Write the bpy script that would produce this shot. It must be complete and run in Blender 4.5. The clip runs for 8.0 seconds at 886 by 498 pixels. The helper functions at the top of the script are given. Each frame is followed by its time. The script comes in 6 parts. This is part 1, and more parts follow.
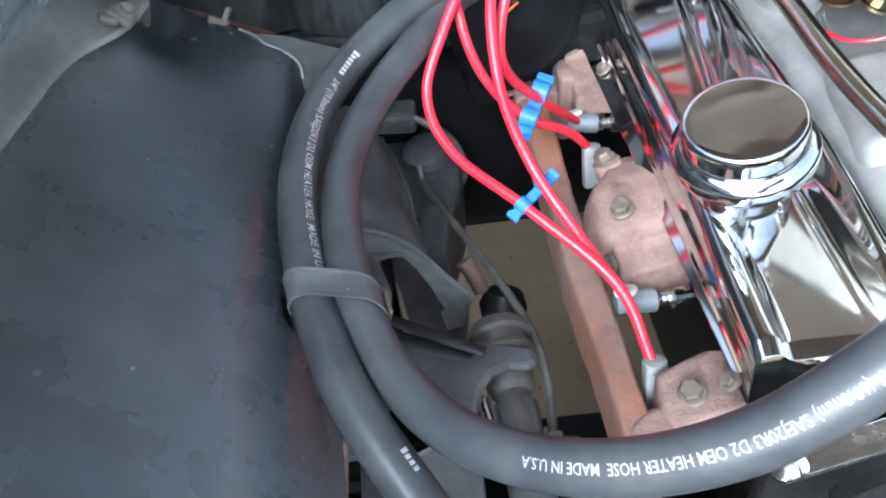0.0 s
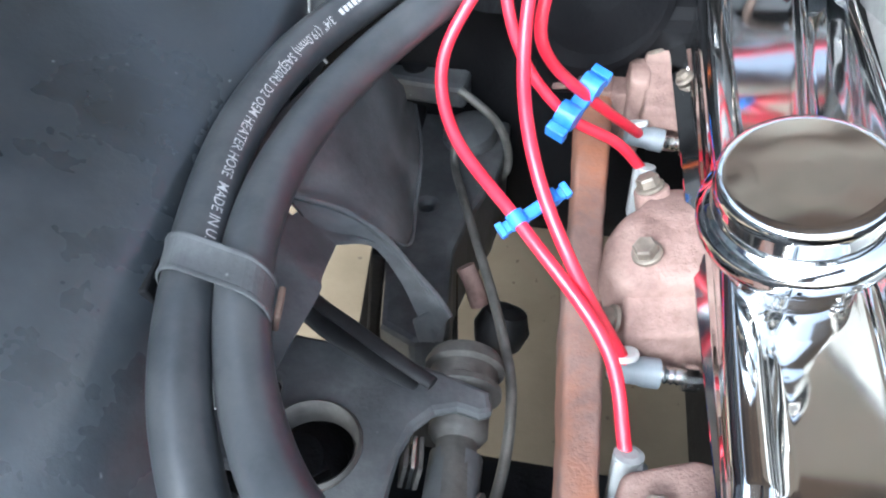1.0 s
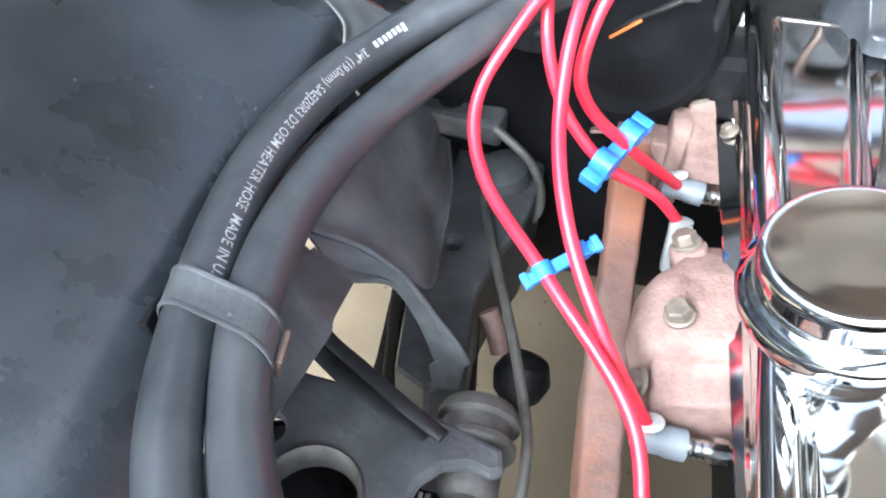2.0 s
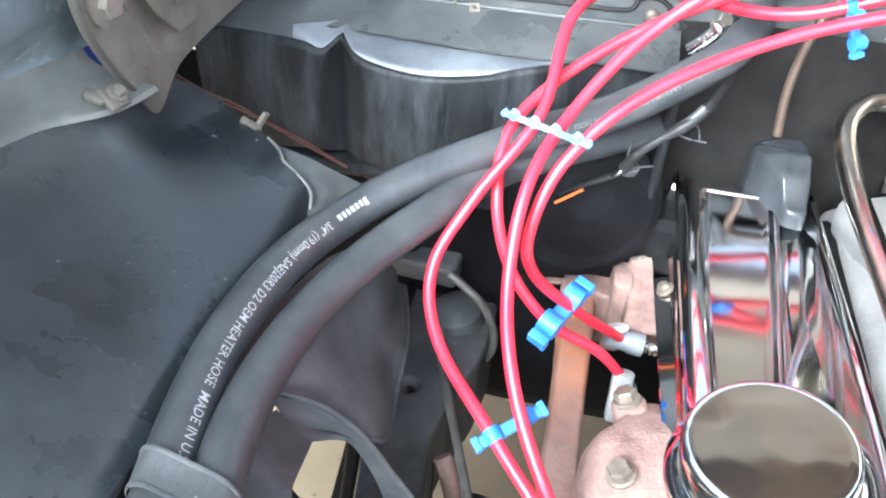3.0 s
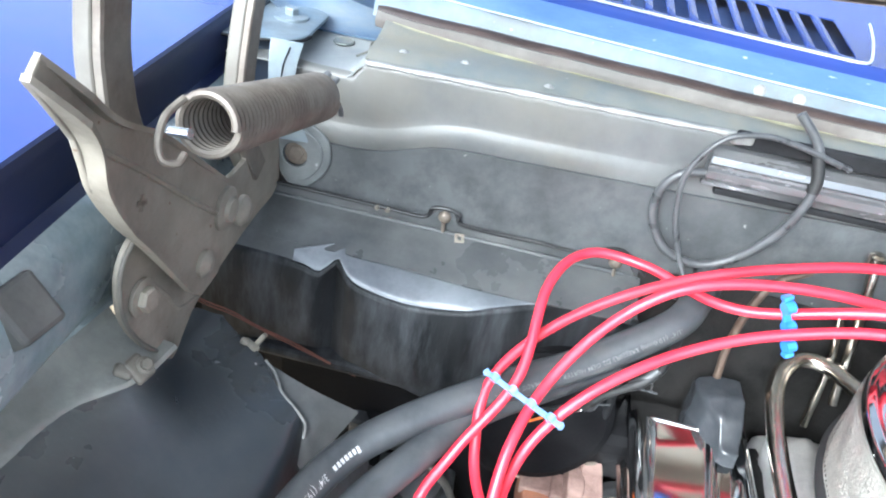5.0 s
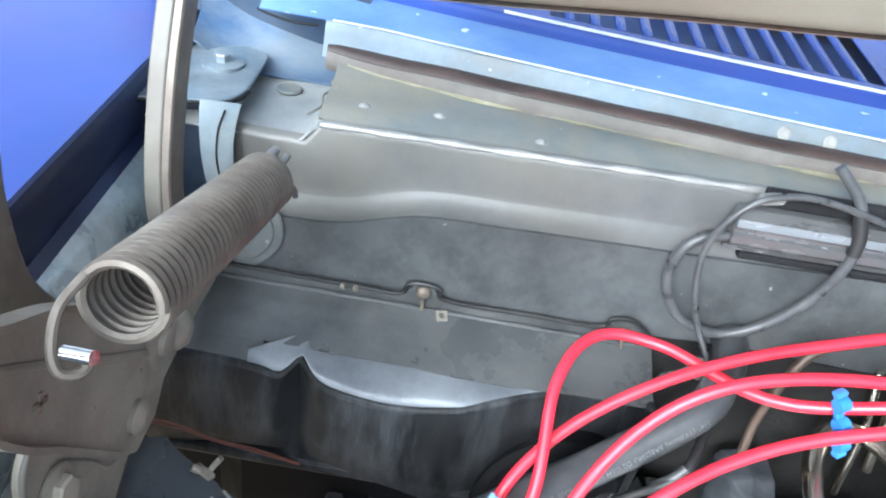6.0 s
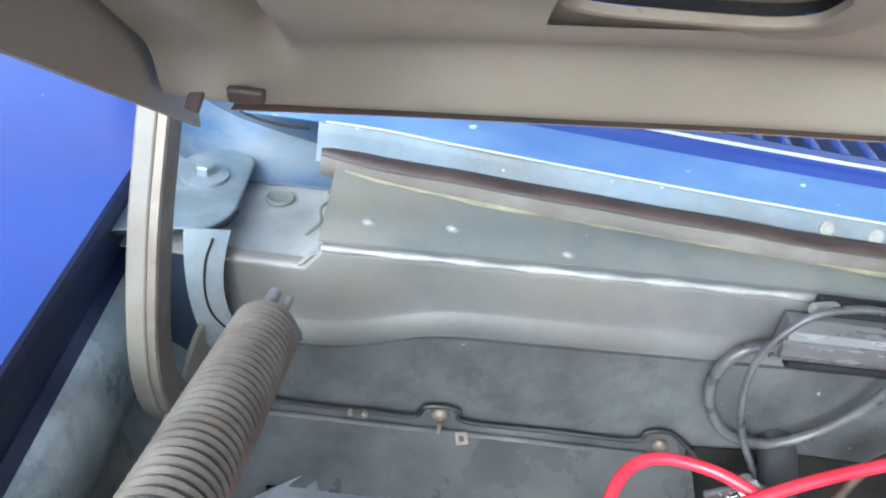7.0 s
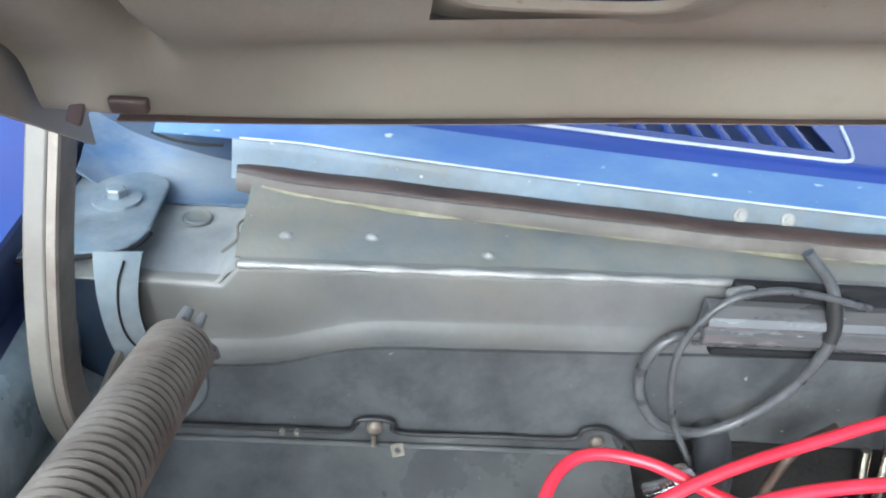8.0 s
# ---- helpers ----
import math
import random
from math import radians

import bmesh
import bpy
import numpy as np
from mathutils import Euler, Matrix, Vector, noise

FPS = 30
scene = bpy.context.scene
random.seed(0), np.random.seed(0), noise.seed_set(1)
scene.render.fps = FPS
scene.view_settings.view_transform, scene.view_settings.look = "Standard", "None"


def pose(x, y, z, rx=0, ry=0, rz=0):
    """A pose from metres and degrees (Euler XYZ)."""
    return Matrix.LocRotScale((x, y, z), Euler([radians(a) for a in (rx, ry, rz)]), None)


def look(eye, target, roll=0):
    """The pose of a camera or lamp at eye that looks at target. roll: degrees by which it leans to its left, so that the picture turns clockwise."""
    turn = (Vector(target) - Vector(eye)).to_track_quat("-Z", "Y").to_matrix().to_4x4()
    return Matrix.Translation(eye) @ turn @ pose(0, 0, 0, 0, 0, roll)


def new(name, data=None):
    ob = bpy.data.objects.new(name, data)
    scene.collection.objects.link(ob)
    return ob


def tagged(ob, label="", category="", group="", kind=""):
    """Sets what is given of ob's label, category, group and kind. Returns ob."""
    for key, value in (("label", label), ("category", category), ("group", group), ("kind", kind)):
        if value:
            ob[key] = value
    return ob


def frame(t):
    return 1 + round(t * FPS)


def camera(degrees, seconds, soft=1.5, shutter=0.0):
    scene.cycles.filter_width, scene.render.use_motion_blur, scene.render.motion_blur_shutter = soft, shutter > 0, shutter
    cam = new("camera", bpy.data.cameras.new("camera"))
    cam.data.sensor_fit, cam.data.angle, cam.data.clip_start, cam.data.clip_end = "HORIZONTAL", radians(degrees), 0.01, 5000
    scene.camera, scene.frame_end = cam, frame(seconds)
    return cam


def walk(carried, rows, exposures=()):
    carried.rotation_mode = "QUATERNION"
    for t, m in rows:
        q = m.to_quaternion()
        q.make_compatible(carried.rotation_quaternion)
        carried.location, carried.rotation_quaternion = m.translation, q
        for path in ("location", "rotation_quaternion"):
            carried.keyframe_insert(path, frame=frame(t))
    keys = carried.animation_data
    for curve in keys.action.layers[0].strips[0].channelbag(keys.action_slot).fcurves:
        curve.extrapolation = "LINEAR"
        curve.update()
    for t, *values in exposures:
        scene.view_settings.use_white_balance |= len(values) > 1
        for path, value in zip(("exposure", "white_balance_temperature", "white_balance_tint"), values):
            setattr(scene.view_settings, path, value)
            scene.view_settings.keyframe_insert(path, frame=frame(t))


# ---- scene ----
cam = camera(60.8, 8.0, soft=2.05)
PATH = [
    (0, (-0.005, 0.165, 1.026), (-0.008, 1.622, -0.344), -6.5),
    (0.2, (0.015, 0.185, 1.012), (0.014, 1.597, -0.402), -4.7),
    (0.5, (0.044, 0.214, 0.99), (-0.095, 1.582, -0.462), -2.1),
    (1, (0.074, 0.257, 0.961), (-0.19, 1.661, -0.438), -0.3),
    (2.3, (0.075, 0.28, 0.954), (-0.294, 1.758, -0.341), 1.7),
    (2.5, (0.075, 0.28, 0.965), (-0.257, 1.815, -0.273), 2.9),
    (3, (0.074, 0.279, 1.006), (-0.22, 1.9, -0.13), 4.2),
    (3.5, (0.072, 0.275, 1.048), (-0.182, 1.949, -0.017), 6.2),
    (4, (0.062, 0.269, 1.089), (-0.153, 1.969, 0.057), 8.9),
    (4.5, (0.046, 0.275, 1.133), (-0.124, 1.976, 0.095), 9.8),
    (4.8, (0.024, 0.295, 1.158), (-0.136, 1.988, 0.106), 10.5),
    (5, (0.01, 0.309, 1.175), (-0.13, 1.992, 0.104), 11),
    (5.2, (-0.005, 0.334, 1.184), (-0.14, 2.013, 0.106), 9.7),
    (6.3, (-0.052, 0.478, 1.199), (0.04, 2.108, 0.044), 10.9),
    (6.5, (-0.063, 0.5, 1.205), (0.065, 2.125, 0.046), 10.8),
    (6.7, (-0.07, 0.51, 1.211), (0.023, 2.161, 0.088), 10.1),
    (7, (-0.081, 0.525, 1.221), (0.016, 2.186, 0.111), 9.1),
    (7.5, (-0.084, 0.527, 1.22), (-0.007, 2.205, 0.134), 8.3),
    (8, (-0.055, 0.521, 1.214), (0.141, 2.215, 0.168), 7.3),
]
walk(cam, [(t, look(eye, target, roll)) for t, eye, target, roll in PATH],
     exposures=[(0.0, 1.74, 5300, 4), (1.0, 2.16, 5350, 4), (2.5, 2.52, 5450, 4), (3.3, 2.55, 5500, 4), (4.5, 2.21, 5550, 4), (5.2, 2.08, 5550, 4), (6.3, 1.69, 5500, 4), (7.2, 1.64, 5550, 4), (8.0, 1.45, 5600, 4)])

# ---- light: bright hazy sky, soft sun from ahead of the car ----
SUN_ELEV, SUN_AZ = 34.0, 205.0
world = bpy.data.worlds.new("sky")
scene.world = world
world.use_nodes = True
_nt = world.node_tree
_sky = _nt.nodes.new("ShaderNodeTexSky")
_sky.sky_type = "NISHITA"
_sky.sun_disc = False
_sky.sun_elevation = radians(SUN_ELEV)
_sky.sun_rotation = radians(SUN_AZ)
_sky.air_density, _sky.dust_density, _sky.ozone_density = 1.0, 4.0, 1.2
_haze = _nt.nodes.new("ShaderNodeHueSaturation")
_haze.inputs["Saturation"].default_value = 0.4
_nt.links.new(_sky.outputs[0], _haze.inputs["Color"])
_nt.links.new(_haze.outputs[0], _nt.nodes["Background"].inputs[0])
_nt.nodes["Background"].inputs[1].default_value = 0.15
sun = new("sun", bpy.data.lights.new("sun", "SUN"))
sun.data.energy, sun.data.angle, sun.data.color = 1.3, radians(35), (1.0, 0.97, 0.92)
_d = Vector((math.sin(radians(SUN_AZ)) * math.cos(radians(SUN_ELEV)), math.cos(radians(SUN_AZ)) * math.cos(radians(SUN_ELEV)), math.sin(radians(SUN_ELEV))))
sun.matrix_world = look(_d * 10, (0, 0, 0))


# ---- materials ----
def pm(name, c1, c2, scale=30.0, rough=(0.4, 0.6), metal=0.0, bump=0.2, fine=250.0, coat=0.0, speck=None, speck_at=0.7, stretch=(1, 1, 1), c3=None, s3=6.0, spec=0.5, dust=None):
    """A surface with grain at two scales, blotches and fine relief."""
    m = bpy.data.materials.new(name)
    m.use_nodes = True
    nt = m.node_tree
    b = nt.nodes["Principled BSDF"]
    tc = nt.nodes.new("ShaderNodeTexCoord")
    mp = nt.nodes.new("ShaderNodeMapping")
    mp.inputs["Scale"].default_value = stretch
    nt.links.new(tc.outputs["Object"], mp.inputs["Vector"])

    def noise_tex(sc, detail=5.0, ro=0.6):
        n = nt.nodes.new("ShaderNodeTexNoise")
        n.inputs["Scale"].default_value, n.inputs["Detail"].default_value, n.inputs["Roughness"].default_value = sc, detail, ro
        nt.links.new(mp.outputs[0], n.inputs["Vector"])
        return n

    def ramp(src, a, bb, lo=0.35, hi=0.65):
        r = nt.nodes.new("ShaderNodeValToRGB")
        r.color_ramp.elements[0].position, r.color_ramp.elements[1].position = lo, hi
        r.color_ramp.elements[0].color, r.color_ramp.elements[1].color = a, bb
        nt.links.new(src, r.inputs[0])
        return r

    def mix(fac, a, bcol):
        x = nt.nodes.new("ShaderNodeMix")
        x.data_type = "RGBA"
        nt.links.new(fac, x.inputs[0])
        nt.links.new(a, x.inputs[6])
        if isinstance(bcol, tuple):
            x.inputs[7].default_value = (*bcol, 1)
        else:
            nt.links.new(bcol, x.inputs[7])
        return x.outputs[2]
    big, small = noise_tex(scale), noise_tex(fine, 3.0)
    col = ramp(big.outputs[0], (*c1, 1), (*c2, 1)).outputs[0]
    if c3:
        t3 = noise_tex(s3, 6.0, 0.7)
        col = mix(ramp(t3.outputs[0], (0, 0, 0, 1), (1, 1, 1, 1), 0.42, 0.74).outputs[0], col, c3)
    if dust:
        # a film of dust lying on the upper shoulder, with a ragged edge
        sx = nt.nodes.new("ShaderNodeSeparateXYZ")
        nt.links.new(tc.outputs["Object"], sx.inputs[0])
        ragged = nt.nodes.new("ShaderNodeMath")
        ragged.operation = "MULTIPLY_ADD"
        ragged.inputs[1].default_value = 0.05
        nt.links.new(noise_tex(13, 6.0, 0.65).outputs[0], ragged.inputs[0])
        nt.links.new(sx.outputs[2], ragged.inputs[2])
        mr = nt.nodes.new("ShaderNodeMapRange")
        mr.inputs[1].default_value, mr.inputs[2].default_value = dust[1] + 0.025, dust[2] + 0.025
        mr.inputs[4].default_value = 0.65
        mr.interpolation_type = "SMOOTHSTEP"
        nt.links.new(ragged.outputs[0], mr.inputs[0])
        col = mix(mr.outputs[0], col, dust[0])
        # paler bluish front end: sky sheen put into the colour, with mottled dust
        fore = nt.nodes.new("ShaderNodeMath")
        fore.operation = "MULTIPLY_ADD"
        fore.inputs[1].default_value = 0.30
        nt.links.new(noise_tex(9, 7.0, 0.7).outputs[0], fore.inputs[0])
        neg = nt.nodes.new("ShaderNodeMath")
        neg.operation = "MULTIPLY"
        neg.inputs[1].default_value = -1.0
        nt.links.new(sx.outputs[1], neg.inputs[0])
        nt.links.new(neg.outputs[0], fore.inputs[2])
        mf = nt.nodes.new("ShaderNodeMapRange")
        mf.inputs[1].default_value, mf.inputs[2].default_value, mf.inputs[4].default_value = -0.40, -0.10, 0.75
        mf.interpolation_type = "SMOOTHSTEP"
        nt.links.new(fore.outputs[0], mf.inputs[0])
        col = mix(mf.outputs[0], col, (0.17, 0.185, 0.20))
    if speck:
        v = noise_tex(fine * 0.6, 2.0, 0.4)
        col = mix(ramp(v.outputs[0], (0, 0, 0, 1), (1, 1, 1, 1), speck_at, speck_at + 0.06).outputs[0], col, speck)
    nt.links.new(col, b.inputs["Base Color"])
    rr = ramp(big.outputs[0], (rough[0],) * 3 + (1,), (rough[1],) * 3 + (1,), 0.3, 0.7)
    nt.links.new(rr.outputs[0], b.inputs["Roughness"])
    b.inputs["Metallic"].default_value = metal
    b.inputs["Specular IOR Level"].default_value = spec
    b.inputs["Coat Weight"].default_value = coat
    b.inputs["Coat Roughness"].default_value = 0.08
    if bump:
        bp = nt.nodes.new("ShaderNodeBump")
        bp.inputs["Strength"].default_value, bp.inputs["Distance"].default_value = bump, 0.0015
        add = nt.nodes.new("ShaderNodeMath")
        nt.links.new(small.outputs[0], add.inputs[0])
        nt.links.new(big.outputs[0], add.inputs[1])
        nt.links.new(add.outputs[0], bp.inputs["Height"])
        nt.links.new(bp.outputs[0], b.inputs["Normal"])
    return m


M = {
    "ground": pm("sandy_concrete", (0.23, 0.172, 0.105), (0.315, 0.242, 0.155), 4.0, (0.8, 0.95), bump=0.3, fine=90, speck=(0.14, 0.10, 0.065)),
    "under": pm("undercoating", (0.010, 0.010, 0.011), (0.022, 0.022, 0.024), 25, (0.55, 0.75), bump=0.5, spec=0.2),
    "rail": pm("chalky_grey_green_paint", (0.392, 0.472, 0.499), (0.594, 0.648, 0.648), 12, (0.20, 0.34), metal=0.2, bump=0.10, c3=(0.15, 0.19, 0.21), s3=8, speck=(0.12, 0.10, 0.08), speck_at=0.75),
    "railfoot": pm("dust_covered_grey_paint", (0.25, 0.25, 0.225), (0.40, 0.39, 0.345), 20, (0.45, 0.62), bump=0.2, c3=(0.18, 0.18, 0.165), s3=14, speck=(0.14, 0.10, 0.07), speck_at=0.74),
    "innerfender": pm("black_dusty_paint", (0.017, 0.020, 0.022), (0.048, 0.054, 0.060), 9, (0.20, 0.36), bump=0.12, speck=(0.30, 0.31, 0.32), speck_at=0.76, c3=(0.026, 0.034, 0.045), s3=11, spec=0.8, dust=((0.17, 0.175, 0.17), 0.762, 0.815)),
    "shelf": pm("dark_dusty_paint", (0.05, 0.054, 0.056), (0.10, 0.105, 0.107), 16, (0.4, 0.6), bump=0.2, c3=(0.13, 0.13, 0.127), s3=20),
    "flap": pm("grey_dusty_rubber", (0.115, 0.12, 0.124), (0.19, 0.195, 0.198), 18, (0.42, 0.6), bump=0.25, c3=(0.07, 0.073, 0.075), s3=16),
    "firewall": pm("faded_black_paint", (0.105, 0.109, 0.110), (0.185, 0.186, 0.182), 9, (0.28, 0.44), bump=0.12, speck=(0.3, 0.29, 0.27), speck_at=0.77, c3=(0.17, 0.157, 0.128), s3=4),
    "ledge": pm("weathered_grey_paint", (0.132, 0.157, 0.163), (0.220, 0.227, 0.216), 14, (0.36, 0.5), metal=0.2, bump=0.16, c3=(0.25, 0.225, 0.17), s3=9, speck=(0.5, 0.5, 0.47), speck_at=0.76),
    "pocket": pm("pale_dusty_grey_paint", (0.25, 0.265, 0.265), (0.36, 0.37, 0.355), 22, (0.32, 0.48), metal=0.1, bump=0.14, c3=(0.17, 0.185, 0.19), s3=13, speck=(0.5, 0.5, 0.47), speck_at=0.75),
    "bluegrey": pm("oversprayed_blue_paint", (0.24, 0.315, 0.37), (0.39, 0.425, 0.43), 16, (0.26, 0.40), metal=0.2, bump=0.08, c3=(0.18, 0.215, 0.24), s3=7, speck=(0.12, 0.10, 0.08), speck_at=0.76),
    "blue": pm("blue_car_paint", (0.016, 0.050, 0.25), (0.028, 0.068, 0.32), 3, (0.2, 0.28), metal=0.1, bump=0.02, coat=0.35, speck=(0.5, 0.55, 0.7), speck_at=0.80, c3=(0.045, 0.055, 0.25), s3=2.5),
    "lightblue": pm("light_blue_with_sky", (0.085, 0.17, 0.37), (0.145, 0.245, 0.42), 18, (0.32, 0.46), metal=0.1, bump=0.08, coat=0.15, speck=(0.55, 0.6, 0.66), speck_at=0.72, c3=(0.06, 0.13, 0.38), s3=11, stretch=(0.5, 1, 1)),
    "lipface": pm("greyish_blue_paint", (0.13, 0.185, 0.25), (0.22, 0.285, 0.34), 22, (0.34, 0.5), bump=0.12, c3=(0.15, 0.16, 0.16), s3=14, speck=(0.6, 0.63, 0.66), speck_at=0.72),
    "bluehighlight": pm("pale_blue_highlight", (0.50, 0.56, 0.66), (0.70, 0.74, 0.80), 60, (0.4, 0.55), bump=0.1),
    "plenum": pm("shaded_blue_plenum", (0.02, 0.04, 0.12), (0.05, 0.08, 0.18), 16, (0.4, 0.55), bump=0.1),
    "navy": pm("blue_paint_with_shade", (0.006, 0.012, 0.05), (0.012, 0.022, 0.08), 12, (0.35, 0.5), bump=0.05),
    "dust": pm("dusty_painted_steel", (0.20, 0.18, 0.147), (0.295, 0.265, 0.218), 22, (0.42, 0.60), bump=0.25, c3=(0.13, 0.113, 0.093), s3=18, speck=(0.13, 0.075, 0.045), speck_at=0.72),
    "hood": pm("dusty_hood_primer", (0.255, 0.228, 0.182), (0.355, 0.32, 0.26), 14, (0.5, 0.7), bump=0.16, c3=(0.215, 0.158, 0.122), s3=7, speck=(0.22, 0.15, 0.11), speck_at=0.77),
    "spring": pm("dusty_spring_steel", (0.14, 0.123, 0.105), (0.21, 0.188, 0.16), 40, (0.45, 0.6), metal=0.3, bump=0.2, c3=(0.10, 0.078, 0.062), s3=30),
    "heater": pm("black_heater_plastic", (0.007, 0.008, 0.009), (0.020, 0.021, 0.023), 26, (0.42, 0.6), bump=0.15, c3=(0.07, 0.075, 0.082), s3=20, stretch=(1.8, 1.8, 0.3), spec=0.25),
    "sheen": pm("bent_lip_sheen", (0.15, 0.165, 0.185), (0.22, 0.235, 0.255), 18, (0.36, 0.5), metal=0.15, bump=0.15, c3=(0.09, 0.10, 0.115), s3=14),
    "hose": pm("black_rubber_hose", (0.042, 0.046, 0.051), (0.064, 0.068, 0.074), 40, (0.30, 0.40), bump=0.08, c3=(0.085, 0.086, 0.088), s3=26, speck=(0.2, 0.2, 0.2), speck_at=0.8),
    "ink": pm("white_print", (0.42, 0.42, 0.43), (0.54, 0.54, 0.54), 300, (0.5, 0.6), bump=0.0),
    "redwire": pm("red_silicone_jacket", (0.74, 0.016, 0.044), (0.82, 0.026, 0.058), 30, (0.36, 0.46), bump=0.02, spec=0.9),
    "bluetie": pm("blue_plastic", (0.04, 0.19, 0.70), (0.075, 0.27, 0.78), 80, (0.35, 0.45), bump=0.05),
    "ductblack": pm("matte_black_surface", (0.005, 0.005, 0.006), (0.012, 0.012, 0.013), 14, (0.5, 0.7), bump=0.3, spec=0.12),
    "groundshade": pm("shaded_ground_brown", (0.035, 0.024, 0.016), (0.06, 0.042, 0.028), 9, (0.8, 0.95), bump=0.6, spec=0.1),
    "eargrey": pm("worn_grey_paint", (0.14, 0.15, 0.152), (0.22, 0.232, 0.23), 26, (0.34, 0.5), metal=0.15, bump=0.15, c3=(0.10, 0.108, 0.11), s3=18, speck=(0.35, 0.36, 0.36), speck_at=0.74),
    "faintink": pm("faint_white_print", (0.16, 0.16, 0.165), (0.26, 0.26, 0.265), 300, (0.5, 0.6), bump=0.0),
    "paleboot": pm("pale_grey_boot", (0.28, 0.29, 0.29), (0.36, 0.37, 0.37), 60, (0.5, 0.6), bump=0.08),
    "gunmetal": pm("chrome_as_dark_gloss", (0.035, 0.038, 0.043), (0.05, 0.054, 0.06), 40, (0.18, 0.28), bump=0.03),
    "windscreen": pm("grey_reflected_sky", (0.16, 0.17, 0.18), (0.22, 0.23, 0.24), 5, (0.12, 0.22), bump=0.02),
    "bumper": pm("grey_dusty_rubber_block", (0.075, 0.072, 0.068), (0.13, 0.125, 0.115), 40, (0.55, 0.7), bump=0.2),
    "boot": pm("grey_rubber_boot", (0.17, 0.19, 0.21), (0.23, 0.25, 0.27), 60, (0.45, 0.55), bump=0.08),
    "plug": pm("plated_steel", (0.7, 0.7, 0.68), (0.8, 0.8, 0.78), 90, (0.15, 0.3), metal=1.0, bump=0.1),
    "rust": pm("pinkish_surface_rust", (0.185, 0.112, 0.094), (0.30, 0.195, 0.165), 60, (0.7, 0.88), bump=0.7, fine=420, c3=(0.37, 0.255, 0.215), s3=26, speck=(0.10, 0.05, 0.04), speck_at=0.73),
    "rustorange": pm("orange_heat_rust", (0.185, 0.115, 0.094), (0.285, 0.185, 0.155), 30, (0.75, 0.9), bump=0.5, fine=300, c3=(0.46, 0.155, 0.055), s3=6),
    "bolt": pm("old_bolt_steel", (0.16, 0.135, 0.11), (0.25, 0.21, 0.17), 120, (0.45, 0.6), metal=0.4, bump=0.2),
    "rustbolt": pm("rusty_screw", (0.15, 0.10, 0.075), (0.25, 0.17, 0.13), 150, (0.6, 0.75), metal=0.2, bump=0.3),
    "chrome": pm("chrome", (0.74, 0.74, 0.74), (0.80, 0.80, 0.79), 14, (0.05, 0.11), metal=1.0, bump=0.0),
    "castiron": pm("dark_cast_iron", (0.008, 0.008, 0.0085), (0.02, 0.019, 0.018), 30, (0.6, 0.8), bump=0.6, spec=0.15),
    "alu": pm("cast_aluminium", (0.5, 0.5, 0.49), (0.68, 0.68, 0.66), 35, (0.4, 0.55), metal=0.6, bump=0.4, fine=500),
    "steelline": pm("polished_steel_line", (0.55, 0.5, 0.42), (0.68, 0.63, 0.55), 60, (0.16, 0.26), metal=1.0, bump=0.03),
    "brass": pm("brass", (0.33, 0.26, 0.15), (0.45, 0.36, 0.22), 60, (0.3, 0.45), metal=1.0, bump=0.15),
    "filterpaper": pm("grey_filter_paper", (0.38, 0.365, 0.325), (0.46, 0.44, 0.395), 90, (0.7, 0.85), bump=0.3),
    "darkchrome": pm("chrome_with_dark_reflection", (0.36, 0.35, 0.35), (0.46, 0.45, 0.44), 14, (0.06, 0.13), metal=1.0, bump=0.0),
    "mat": pm("rough_black_sheet", (0.011, 0.0105, 0.0105), (0.025, 0.024, 0.023), 30, (0.7, 0.85), bump=0.6, spec=0.12, c3=(0.028, 0.026, 0.024), s3=9),
    "mesh": pm("white_filter_gauze", (0.38, 0.365, 0.325), (0.49, 0.47, 0.42), 120, (0.7, 0.85), bump=0.5, fine=700),
    "blackrubber": pm("black_rubber", (0.012, 0.012, 0.013), (0.03, 0.03, 0.03), 50, (0.4, 0.55), bump=0.1),
    "seal": pm("dusty_rubber_seal", (0.13, 0.122, 0.11), (0.205, 0.19, 0.172), 24, (0.55, 0.75), bump=0.2, c3=(0.12, 0.10, 0.088), s3=9),
    "cable": pm("grey_black_cable", (0.055, 0.057, 0.06), (0.10, 0.102, 0.106), 60, (0.25, 0.35), bump=0.05),
    "channel": pm("grey_moulded_channel", (0.15, 0.152, 0.158), (0.27, 0.272, 0.278), 30, (0.2, 0.32), metal=0.6, bump=0.05, stretch=(0.3, 1, 1)),
    "redbrown": pm("reddish_brown_insulation", (0.13, 0.05, 0.038), (0.19, 0.075, 0.055), 60, (0.4, 0.55), bump=0.05),
    "copperline": pm("tarnished_line", (0.095, 0.066, 0.05), (0.15, 0.105, 0.08), 60, (0.4, 0.55), metal=0.3, bump=0.1),
    "brakeline": pm("dull_steel_line", (0.15, 0.145, 0.13), (0.24, 0.23, 0.21), 60, (0.4, 0.55), metal=0.4, bump=0.15),
    "orange": pm("orange_wire", (0.7, 0.16, 0.03), (0.8, 0.2, 0.05), 60, (0.4, 0.5), bump=0.02),
    "arm": pm("dusty_black_steel", (0.085, 0.089, 0.092), (0.15, 0.154, 0.157), 26, (0.35, 0.5), bump=0.25, speck=(0.34, 0.34, 0.34), speck_at=0.77, c3=(0.06, 0.062, 0.064), s3=20),
    "bushing": pm("dull_bushing_steel", (0.075, 0.07, 0.064), (0.135, 0.126, 0.114), 60, (0.5, 0.65), metal=0.3, bump=0.3),
